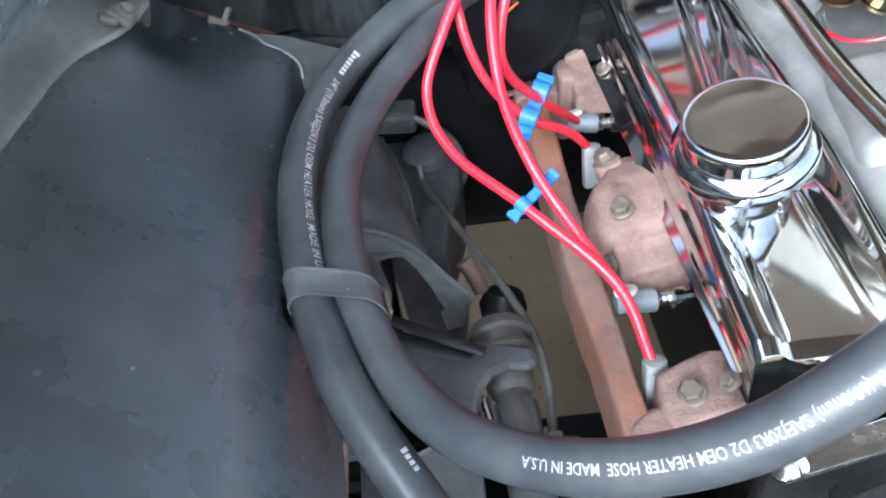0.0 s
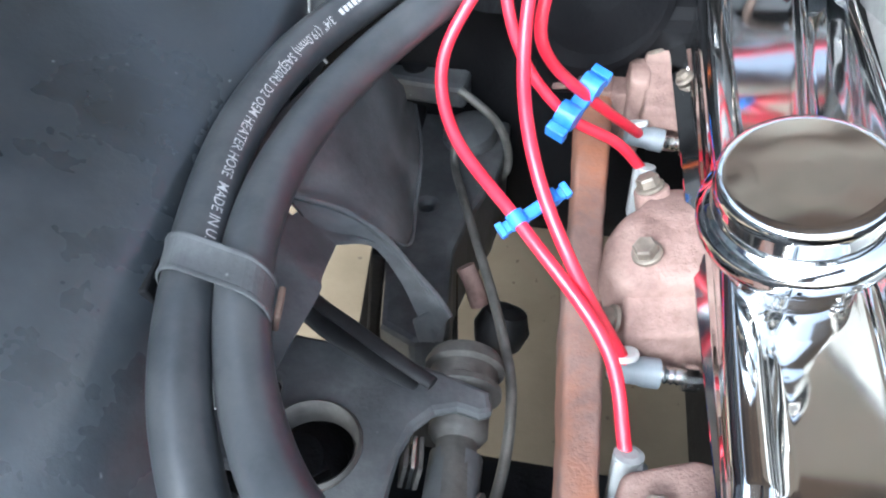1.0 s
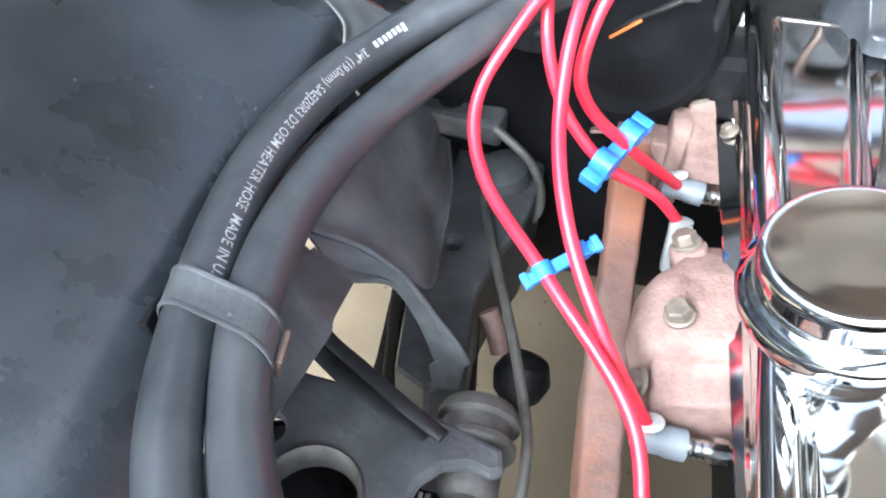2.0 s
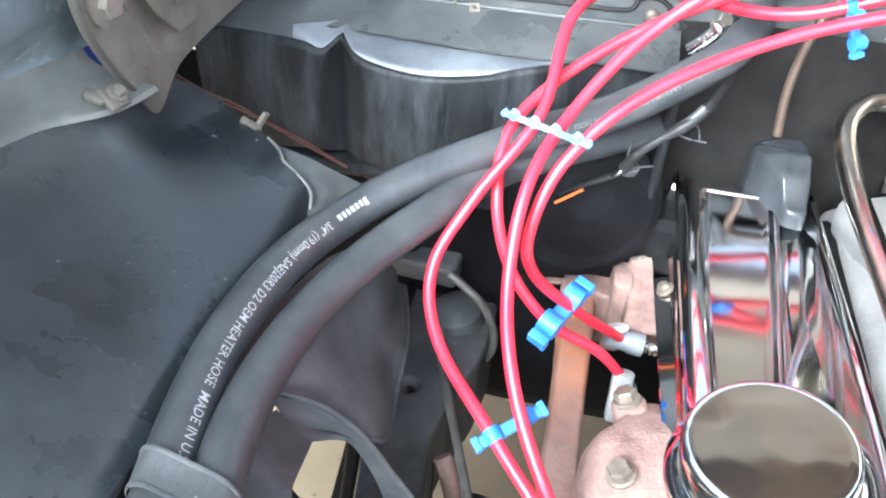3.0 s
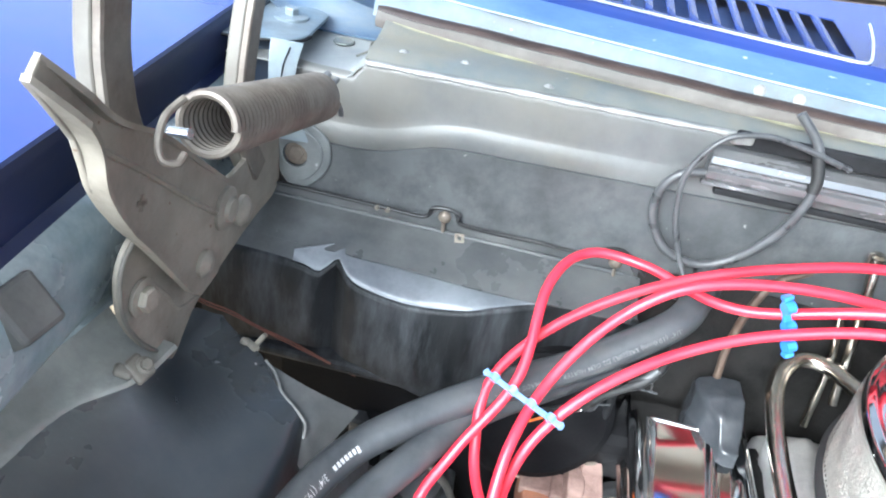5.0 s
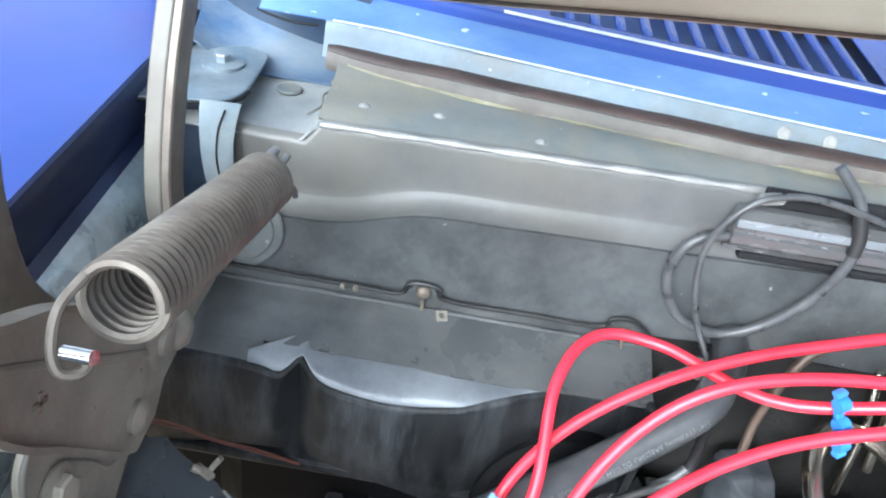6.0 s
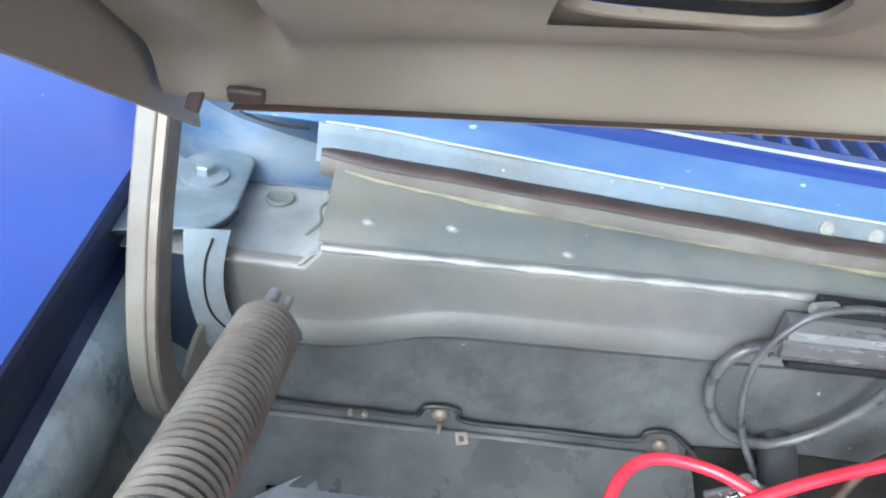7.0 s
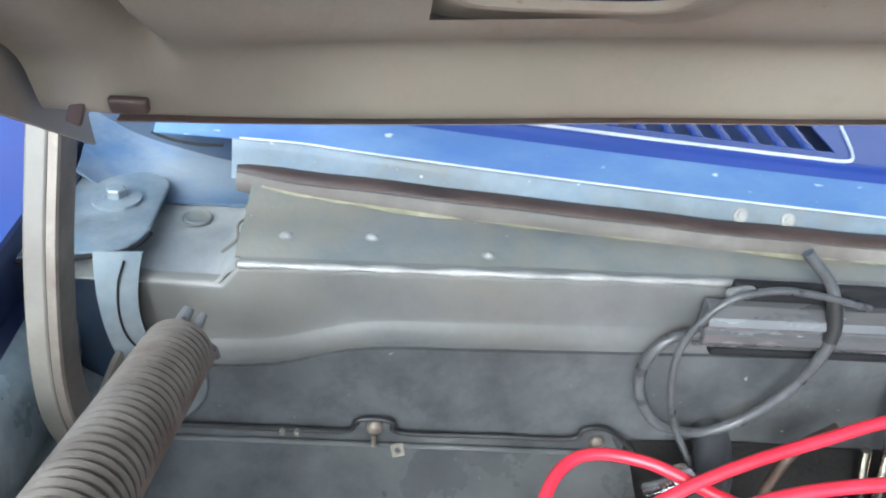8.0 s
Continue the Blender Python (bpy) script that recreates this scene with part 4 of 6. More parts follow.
def flange_bm():
    top, bot = [], []
    for i in range(81):
        x = -0.245 + 0.40 * i / 80
        z = 0.8215 + 0.006 * (x + 0.05)
        h = 0.006
        for bx in (-0.043, 0.115):
            h += 0.013 * math.exp(-((x - bx) / 0.013) ** 4)
        if x > 0.125:
            h -= (x - 0.125) * 0.9
        top.append((x, z + max(h, -0.012)))
        bot.append((x, z - 0.006 - (0.9 * (x - 0.125) if x > 0.125 else 0)))
    return plate(top + bot[::-1], 0.003, Matrix.Translation((0, 0.9015, 0)) @ pose(0, 0, 0, 90, 0, 0), 0.0008)


flange_ob = part("flange", flange_bm(), "shelf", heater)
# Black tube stands in for the shadow line above the flange.
part("gap_strip", tube([(-0.238, 0.8972, 0.829), (-0.10, 0.8972, 0.8295), (-0.062, 0.8972, 0.8298), (-0.055, 0.8972, 0.840), (-0.043, 0.8972, 0.8425), (-0.031, 0.8972, 0.840), (-0.024, 0.8972, 0.830), (0.04, 0.8972, 0.8305), (0.094, 0.8972, 0.831), (0.103, 0.8972, 0.8405), (0.115, 0.8972, 0.843), (0.125, 0.8972, 0.839), (0.143, 0.8972, 0.823)], 0.0019, 90, 8), "blackrubber", heater, "black strip standing in for the shadow above the flange")
part("bead", tube([(-0.24, 0.8955, 0.8185), (-0.1, 0.8955, 0.8195), (0.04, 0.8955, 0.820), (0.125, 0.8955, 0.8205)], 0.0019, 30, 8), "shelf", heater)
for bx, bz in ((-0.043, 0.834), (0.115, 0.829)):
    part("screw", merge(lathe([(0.006, 0), (0.006, 0.001), (0.0045, 0.003), (0.002, 0.004)], Matrix.Translation((bx, 0.898, bz)) @ pose(0, 0, 0, 90, 0, 0), 16), tube([(bx, 0.894, bz - 0.004), (bx + 0.001, 0.893, bz - 0.013)], 0.0016, 8, 8)), "bolt", flange_ob, "screw with a spring clip")
part("square_nut", plate([(-0.0045, -0.0045), (0.0045, -0.0045), (0.0045, 0.0045), (-0.0045, 0.0045)], 0.003, pose(-0.026, 0.893, 0.8175, 35, 0, 15), 0.0006, holes=((0, 0, 0.002),)), "dust", heater, "small square nut")
for bx in (-0.105, -0.095):
    part("stud", lathe([(0.0022, 0), (0.0022, 0.004), (0.0012, 0.005)], Matrix.Translation((bx, 0.897, 0.829)) @ pose(0, 0, 0, 90, 0, 0), 10), "dust", heater)

# blower motor and lower black mass behind the engine
blower = thing("heater_duct", (0.10, 0.86, 0.6), "black moulded heater duct with a rounded lower body", "heater duct")
part("body", lathe([(0.02, -0.06), (0.055, -0.055), (0.062, -0.04), (0.062, 0.03), (0.055, 0.04), (0.02, 0.045)], pose(0.085, 0.868, 0.690, 78, 0, 10), 36), "ductblack", blower)
part("ring", lathe([(0.058, 0.0), (0.066, 0.001), (0.067, 0.006), (0.060, 0.009)], pose(0.085, 0.836, 0.690, 78, 0, 10), 36), "ductblack", blower)
part("lower_case", box((0.15, 0.06, 0.10), pose(0.11, 0.868, 0.635, 10, 0, 6), 0.02, 3), "ductblack", blower)

# ---- heater hoses ----
H1 = [(0.196, 0.91, 0.838), (0.192, 0.885, 0.842), (0.182, 0.857, 0.836), (0.163, 0.831, 0.822), (0.102, 0.802, 0.788), (0.035, 0.764, 0.77), (-0.027, 0.724, 0.75), (-0.066, 0.69, 0.733), (-0.089, 0.632, 0.727), (-0.097, 0.563, 0.72), (-0.088, 0.487, 0.711), (-0.066, 0.413, 0.7), (-0.031, 0.355, 0.676), (0.005, 0.31, 0.645), (0.05, 0.26, 0.61)]
H2 = [(0.135, 0.85, 0.756), (0.078, 0.80, 0.756), (0.022, 0.754, 0.748), (-0.014, 0.707, 0.734), (-0.047, 0.66, 0.718), (-0.066, 0.602, 0.711), (-0.0685, 0.533, 0.712), (-0.060, 0.473, 0.707), (-0.04, 0.421, 0.696), (-0.003, 0.372, 0.70), (0.05, 0.338, 0.72), (0.106, 0.323, 0.753), (0.159, 0.328, 0.796), (0.205, 0.345, 0.83), (0.25, 0.375, 0.85)]
HR = 0.0132
hoses = []
for pts, lab in ((H1, "thick black rubber heater hose, white print, over the inner fender"), (H2, "thick black rubber heater hose looping back to the engine, white print")):
    t_ = thing("heater_hose", pts[8], lab, "heater hose", group="heater hoses")
    hoses.append(part("tube", tube(pts, HR, 160, 24), "hose", t_))


def on_curve(samples, lengths, s):
    k = int(np.searchsorted(lengths, s))
    k = max(1, min(k, len(samples) - 1))
    f = (s - lengths[k - 1]) / max(1e-9, lengths[k] - lengths[k - 1])
    p = samples[k - 1].lerp(samples[k], f)
    return p, (samples[k] - samples[k - 1]).normalized()


def along(ctrl):
    samples = catmull(ctrl, 500)
    return samples, np.r_[0, np.cumsum([(b - a).length for a, b in zip(samples[:-1], samples[1:])])]


def s_near(ctrl, p):
    samples, lengths = along(ctrl)
    return float(lengths[min(range(len(samples)), key=lambda i: (samples[i] - Vector(p)).length)])


def lay_on_hose(me, ctrl, s0, size, ang, parent, squeeze, ink="ink"):
    """Bend a flat print round a hose; ang turns it about the hose from straight up."""
    samples, lengths = along(ctrl)
    for v in me.vertices:
        p, t = on_curve(samples, lengths, s0 + v.co.x * squeeze)
        side = t.cross(Vector((0, 0, 1))).normalized()
        up = side.cross(t).normalized()
        a = radians(ang) - (v.co.y - size * 0.35) / HR
        v.co = p + (up * math.cos(a) + side * math.sin(a)) * (HR + 0.0003)
    me.materials.clear()
    me.materials.append(M[ink])
    ob = new("print", me)
    ob.parent = parent
    ob["label"] = "white printed lettering"


def text_mesh(text, size):
    cu = bpy.data.curves.new("print", "FONT")
    cu.body, cu.size, cu.resolution_u, cu.offset = text, size, 2, size * 0.002
    tmp = new("print_tmp", cu)
    me = bpy.data.meshes.new_from_object(tmp.evaluated_get(bpy.context.evaluated_depsgraph_get()))
    bpy.data.objects.remove(tmp)
    return me, max(v.co.x for v in me.vertices)


def bars_mesh(count, size):
    bm = bmesh.new()
    for k in range(count):
        x0, h = k * size * 0.62, size * (0.68 if k == 0 else 0.5)
        vs = [bm.verts.new(c) for c in ((x0, 0, 0), (x0 + size * 0.42, 0, 0), (x0 + size * 0.42, h, 0), (x0, h, 0))]
        bm.faces.new(vs)
    me = bpy.data.meshes.new("bars")
    bm.to_mesh(me)
    bm.free()
    return me


PRINT = '3/4" (19.0mm) SAEJ20R3 D2 OEM HEATER HOSE  MADE IN U.S.A'
SZ, SQ = 0.0080, 0.89
_s = s_near(H1, (-0.056, 0.689, 0.744))
lay_on_hose(bars_mesh(7, SZ), H1, _s - 0.004, SZ, -43, hoses[0], SQ)
lay_on_hose(text_mesh(PRINT, SZ)[0], H1, _s + 0.033, SZ, -43, hoses[0], SQ)
lay_on_hose(bars_mesh(4, SZ * 0.8), H1, s_near(H1, (-0.045, 0.375, 0.685)), SZ, -30, hoses[0], SQ)
_me, _w = text_mesh(PRINT, SZ * 0.72)
_w *= 1.2
for _v in _me.vertices:
    _v.co.x *= 1.2
lay_on_hose(_me, H1, s_near(H1, (0.030, 0.761, 0.768)) - _w * SQ * 0.95, SZ * 0.72, -68, hoses[0], SQ * 0.95, "faintink")
_back = list(reversed(H2))
_me, _w = text_mesh(PRINT, SZ * 0.9)
lay_on_hose(_me, _back, s_near(_back, (0.026, 0.352, 0.71)) - _w * SQ * 0.9, SZ * 0.9, -36, hoses[1], SQ * 0.9)

# ---- hose clip ----
def clip_bm():
    c1, c2 = Vector((-0.0845, 0.473, 0.7095)), Vector((-0.0590, 0.469, 0.7065))
    ax = Vector((-0.20, 0.975, 0.10)).normalized()
    side = (c2 - c1).normalized()
    up = side.cross(ax).normalized()
    if up.z < 0:
        up = -up
    r = HR + 0.0022
    outer = []
    for k in range(13):
        a = math.pi * (1.12 - 0.62 * k / 12)
        outer.append(c1 + (side * math.cos(a) + up * math.sin(a)) * r)
    for k in range(13):
        a = math.pi * (0.5 - 0.62 * k / 12)
        outer.append(c2 + (side * math.cos(a) + up * math.sin(a)) * r)
    ends = [c2 + side * 0.004 - up * (r + 0.001), c1 - side * 0.004 - up * (r + 0.001)]
    loop = outer + ends
    cen = (c1 + c2) / 2
    rings = []
    for w, k in ((-0.0110, 0.99), (-0.0108, 1.03), (-0.0098, 1.04), (-0.0088, 1.035), (-0.0080, 1.018), (0.0080, 1.018), (0.0088, 1.035), (0.0098, 1.04), (0.0108, 1.03), (0.0110, 0.99)):
        rings.append([cen + (p - cen) * k + ax * w for p in loop])
    return loft(rings, caps=False, smooth=False)


clip = thing("hose_clip", (-0.08, 0.49, 0.70), "black metal strap clip holding both hoses, rusty at one end", "hose clip")
part("strap", clip_bm(), "arm", clip)
part("rusty_end", box((0.003, 0.018, 0.012), pose(-0.0425, 0.468, 0.699, 4, 14, 10), 0.001), "rustbolt", clip, "rusty folded end of the strap")
part("tab", box((0.006, 0.022, 0.022), pose(-0.103, 0.470, 0.698, 0, -14, 10), 0.001), "under", clip)

# ---- spark plug wires ----
WIRES = [
    [(0.42, 0.74, 0.93), (0.299, 0.782, 0.909), (0.198, 0.807, 0.867), (0.13, 0.853, 0.859), (0.083, 0.853, 0.858), (0.056, 0.813, 0.845), (0.048, 0.75, 0.798), (0.015, 0.71, 0.75), (-0.005, 0.681, 0.708), (0.01, 0.641, 0.679), (0.06, 0.582, 0.663), (0.114, 0.53, 0.630), (0.132, 0.487, 0.591)],
    [(0.44, 0.84, 0.89), (0.33, 0.866, 0.899), (0.228, 0.846, 0.888), (0.142, 0.827, 0.86), (0.072, 0.8, 0.821), (0.03, 0.761, 0.784), (0.028, 0.724, 0.746), (0.044, 0.71, 0.699), (0.077, 0.706, 0.66), (0.116, 0.718, 0.632), (0.140, 0.730, 0.601)],
    [(0.42, 0.78, 0.90), (0.313, 0.807, 0.897), (0.229, 0.803, 0.899), (0.157, 0.793, 0.886), (0.109, 0.779, 0.852), (0.071, 0.744, 0.81), (0.05, 0.693, 0.777), (0.049, 0.648, 0.728), (0.064, 0.601, 0.691), (0.093, 0.563, 0.651), (0.130, 0.549, 0.594)],
    [(0.42, 0.76, 0.90), (0.305, 0.778, 0.895), (0.226, 0.778, 0.874), (0.161, 0.763, 0.85), (0.105, 0.734, 0.822), (0.068, 0.708, 0.784), (0.055, 0.69, 0.741), (0.063, 0.69, 0.71), (0.096, 0.722, 0.662), (0.136, 0.770, 0.606)],
]
for w in WIRES:
    single("spark_plug_wire", tube(w, 0.0041, 150, 14), "redwire", "bright red silicone spark plug wire", "spark plug wire", group="spark plug wires")


def boot_straight(at, toward, label):
    """Grey right-angle boot on a plated plug; the plug points along toward."""
    b = thing("spark_plug_boot", at, label, "spark plug boot", group="spark plug boots")
    d = Vector(toward).normalized()
    m = Matrix.Translation(at) @ d.to_track_quat("Z", "Y").to_matrix().to_4x4()
    boot_ob = part("boot", merge(lathe([(0.006, -0.010), (0.0085, -0.008), (0.0085, 0.008), (0.0095, 0.010), (0.0095, 0.0205), (0.007, 0.021)], m, 18),
                       lathe([(0.0060, -0.004), (0.0072, -0.002), (0.0072, 0.009), (0.0055, 0.010)], Matrix.Translation(Vector(at)) @ pose(0, 0, 0, -25, -12, 0), 16)), "boot", b)
    part("collar", lathe([(0.0060, 0.0080), (0.0088, 0.0080), (0.0094, 0.0100), (0.0088, 0.0118), (0.0060, 0.0120)], Matrix.Translation(Vector(at)) @ pose(0, 0, 0, -25, -12, 0), 18), "white", boot_ob, "pale ring round the wire")
    part("plug", lathe([(0.0045, 0.019), (0.0045, 0.023), (0.0058, 0.024), (0.0045, 0.026), (0.0058, 0.028), (0.0045, 0.030), (0.0058, 0.032), (0.0045, 0.034), (0.0085, 0.035), (0.0085, 0.043), (0.006, 0.044), (0.006, 0.07)], m, 12, smooth=False), "plug", b, "shiny plated spark plug")
    return b


boot_straight((0.136, 0.775, 0.600), (0.95, -0.02, -0.10), "grey rubber boot on shiny spark plug beside rear exhaust port")
boot_straight((0.131, 0.549, 0.587), (0.95, 0.06, -0.06), "grey rubber boot on shiny spark plug below middle exhaust port")


def boot_down(at, toward, label):
    b = thing("spark_plug_boot", at, label, "spark plug boot", group="spark plug boots")
    d = Vector(toward).normalized()
    m = Matrix.Translation(at) @ d.to_track_quat("Z", "Y").to_matrix().to_4x4()
    boot_ob = part("boot", box((0.016, 0.014, 0.040), m @ Matrix.Translation((0, 0, 0.018)), 0.0026, 3), "paleboot", b)
    part("clip", box((0.009, 0.017, 0.016), m @ Matrix.Translation((0.008, 0, 0.014)), 0.0035, 3), "boot", boot_ob, "darker grey pinched tongue")
    part("collar", lathe([(0.005, -0.004), (0.0085, -0.003), (0.0085, 0.004), (0.007, 0.006)], m, 16), "paleboot", b)
    return b


boot_down((0.141, 0.729, 0.602), (0.0, -0.30, -0.95), "pale grey boot standing upright beside the middle exhaust port")
boot_down((0.133, 0.485, 0.592), (0.0, -0.32, -0.94), "pale grey boot standing upright at the front exhaust port")


def separator(a, b, count, label, size=0.0085, colour="bluetie"):
    """Blue clip-on wire separator from a to b with open loops."""
    a, b = Vector(a), Vector(b)
    t_ = thing("wire_separator", (a + b) / 2, label, "wire separator", group="wire separators")
    d = (b - a)
    x = d.normalized()
    z = (Vector((0.0, -0.5, 0.85)) - x * Vector((0.0, -0.5, 0.85)).dot(x)).normalized()
    rot = Matrix((x, z.cross(x), z)).transposed().to_4x4()
    m = Matrix.Translation((a + b) / 2) @ rot
    bar_ob = part("bar", box((d.length * 1.06, size * 0.85, size * 0.5), m, 0.0012), colour, t_)
    for k in range(count):
        c = -d.length / 2 + d.length * (k + 0.5) / count
        part("loop", lathe([(size * 0.48, -size * 0.5), (size * 0.64, -size * 0.5), (size * 0.64, size * 0.5), (size * 0.48, size * 0.5)], m @ Matrix.Translation((c, 0, size * 0.3)) @ pose(0, 0, 0, 90, 0, 0), 14), colour, bar_ob)
    for e in (-1, 1):
        part("latch", box((size * 0.5, size * 1.05, size * 0.75), m @ Matrix.Translation((e * d.length / 2, 0, size * 0.1)), 0.001), colour, bar_ob)
    return t_


separator((0.024, 0.752, 0.794), (0.082, 0.706, 0.802), 4, "pale blue plastic separator across four red wires", 0.0055, "paleblue")
separator((0.220, 0.794, 0.895), (0.236, 0.787, 0.852), 3, "blue plastic separator across the wires near the firewall", 0.0075)
separator((0.048, 0.582, 0.658), (0.082, 0.606, 0.674), 2, "blue plastic separator between two wires", 0.009)
separator((0.072, 0.690, 0.655), (0.098, 0.735, 0.675), 2, "blue plastic separator on two wires above the manifold", 0.014)

# ---- engine: head, manifold, valve cover ----
head = thing("cylinder_head", (0.25, 0.6, 0.5), "dark greasy cast iron cylinder head", "cylinder head")
part("casting", box((0.13, 0.50, 0.13), pose(0.282, 0.61, 0.600, 4, -38, 0), 0.01), "castiron", head)
part("block", box((0.26, 0.56, 0.26), Matrix.Translation((0.36, 0.60, 0.44)), 0.02), "castiron", head)
for yy in (0.50, 0.72):
    part("head_bolt", hexbolt((0.196, yy, 0.602), (-0.7, 0, 0.6), 0.009, 0.012), "bolt", head)

manifold = thing("exhaust_manifold", (0.12, 0.63, 0.5), "cast iron exhaust manifold covered in pinkish and orange rust", "exhaust manifold")


def log_bm():
    """Square-shouldered collector with a broad flat face."""
    rings = []
    for i in range(61):
        f = i / 60
        y = 0.868 - 0.461 * f
        x = 0.0985 + 0.001 * math.sin(f * 9) + 0.010 * f
        z = 0.583 - 0.022 * f + 0.002 * math.sin(f * 7 + 1)
        end = min(1.0, (f + 0.004) * 30) ** 0.5
        wx = (0.0145 - 0.003 * f + 0.0006 * math.sin(f * 13)) * (0.75 + 0.25 * end)
        ring = []
        for k in range(28):
            a = 2 * math.pi * k / 28
            ca, sa = math.cos(a), math.sin(a)
            p = Vector((x + wx * abs(ca) ** 0.32 * (1 if ca > 0 else -1), y, z + 0.026 * abs(sa) ** 0.32 * (1 if sa > 0 else -1)))
            ring.append(p + Vector((1, 0, 1)) * (0.0010 * noise.noise(p * 60) + 0.0004 * noise.noise(p * 220)))
        rings.append(ring)
    return loft(rings)


def casting(outline, z0, top, edge=0.004, amp=0.0011, corner=0.005):
    """A cast block on a plan outline: steep walls, a rounded shoulder and a top given by top(x, y)."""
    pts = []
    poly = round_poly(outline, corner)
    for a, b in zip(poly, poly[1:] + poly[:1]):
        m = max(1, int((Vector(b) - Vector(a)).length / 0.004))
        pts += [(a[0] + (b[0] - a[0]) * i / m, a[1] + (b[1] - a[1]) * i / m) for i in range(m)]
    cx, cy = sum(p[0] for p in pts) / len(pts), sum(p[1] for p in pts) / len(pts)
    size = sum(math.hypot(x - cx, y - cy) for x, y in pts) / len(pts)
    steps = [(1.03, None, 0.0)] + [(1.02 - 0.02 * j / 4, j / 4, 0.0) for j in range(1, 4)]
    steps += [(1 - edge / size * (1 - math.cos(a)), None, edge * (1 - math.sin(a))) for a in (math.pi / 2 * j / 5 for j in range(6))]
    k0 = 1 - edge / size
    steps += [(k0 * f, None, 0.0) for f in (0.88, 0.74, 0.6, 0.45, 0.3, 0.15, 0.02)]
    rings = []
    for n, (k, up, drop) in enumerate(steps):
        ring = []
        for x, y in pts:
            px, py = cx + (x - cx) * k, cy + (y - cy) * k
            zt = top(px, py)
            z = z0 if n == 0 else (z0 + (zt - edge - z0) * up if up is not None else zt - drop)
            p = Vector((px, py, z))
            d = Vector((noise.noise(p * 70), noise.noise(p * 70 + Vector((9, 0, 0))), noise.noise(p * 70 + Vector((0, 9, 0)))))
            ring.append(p + d * amp + Vector((0, 0, 0.0005)) * noise.noise(p * 260))
        rings.append(ring)
    return loft(rings)


def stud(at, axis, r, h):
    """Cast boss under a bolt."""
    return lathe([(r * 1.15, -0.012), (r * 1.1, h * 0.6), (r, h), (r * 0.4, h + 0.0006)], Matrix.Translation(at) @ Vector(axis).to_track_quat("Z", "Y").to_matrix().to_4x4(), 20)


part("log", log_bm(), "rustorange", manifold, "orange and brown heat-rusted log")
part("rear_port", merge(casting([(0.196, 0.786), (0.139, 0.790), (0.137, 0.846), (0.146, 0.868), (0.196, 0.872)], 0.600, lambda x, y: 0.618 + 0.45 * (min(y, 0.862) - 0.788) + 0.10 * (x - 0.16), 0.004),
                                casting([(0.142, 0.806), (0.126, 0.808), (0.124, 0.852), (0.140, 0.860)], 0.560, lambda x, y: 0.634 - 8 * (y - 0.832) ** 2, 0.003),
                                casting([(0.176, 0.815), (0.112, 0.815), (0.110, 0.850), (0.176, 0.866)], 0.560, lambda x, y: 0.612, 0.004),
                                stud((0.146, 0.846, 0.634), (-0.2, 0.2, 0.95), 0.009, 0.004)), "rust", manifold)
part("middle_port", merge(casting([(0.188, 0.570), (0.129, 0.562), (0.126, 0.590), (0.140, 0.612), (0.188, 0.612)], 0.565, lambda x, y: 0.607 + 0.12 * (x - 0.15) + 0.40 * (y - 0.575), 0.0035),
                                  casting([(0.188, 0.592), (0.134, 0.587), (0.119, 0.590), (0.112, 0.606), (0.112, 0.628), (0.120, 0.645), (0.134, 0.656), (0.144, 0.680), (0.152, 0.692), (0.188, 0.694)], 0.560, lambda x, y: 0.632 + 0.16 * (x - 0.14) - 5.0 * (y - 0.632) ** 2 - 18 * max(0, 0.135 - x) ** 2, 0.007, 0.0013, 0.012),
                                  stud((0.142, 0.676, 0.624), (-0.3, 0.2, 0.93), 0.011, 0.003)), "rust", manifold)
part("front_port", merge(casting([(0.190, 0.476), (0.186, 0.434), (0.134, 0.424), (0.126, 0.446), (0.128, 0.470), (0.164, 0.482)], 0.545, lambda x, y: 0.606 + 0.15 * (x - 0.15), 0.005),
                                 casting([(0.136, 0.424), (0.102, 0.414), (0.102, 0.438), (0.120, 0.452), (0.134, 0.452)], 0.535, lambda x, y: 0.592, 0.006)), "rust", manifold)
for at, ax, r in (((0.137, 0.607, 0.631), (-0.35, -0.15, 0.9), 0.0078), ((0.140, 0.676, 0.628), (-0.45, 0.2, 0.85), 0.0080), ((0.121, 0.572, 0.605), (-0.95, -0.2, 0.25), 0.0075), ((0.144, 0.846, 0.6385), (-0.35, 0.2, 0.9), 0.0075), ((0.146, 0.448, 0.606), (-0.35, -0.15, 0.9), 0.0078)):
    part("bolt", hexbolt(at, ax, r, 0.009, 1.25), "bolt", manifold, "weathered hex bolt")
part("heat_tab", plate([(-0.004, -0.010), (0.030, -0.008), (0.018, 0.052), (0.000, 0.050)], 0.003, pose(0.067, 0.842, 0.600, 0, -6, 0), 0.0008), "rust", manifold, "small rusty tab")
part("flange_plate", plate(round_poly([(-0.015, -0.046), (0.016, -0.046), (0.020, 0.006), (0.014, 0.012), (-0.008, 0.012), (-0.012, -0.010)], 0.004), 0.010, pose(0.098, 0.862, 0.603, 2, -4, 0), 0.002, holes=((-0.002, 0.004, 0.0035),)), "rust", manifold, "flat flange with an empty bolt hole")

cover = thing("valve_cover", (0.2, 0.61, 0.68), "tall mirror-chromed valve cover reflecting the red wires", "valve cover")
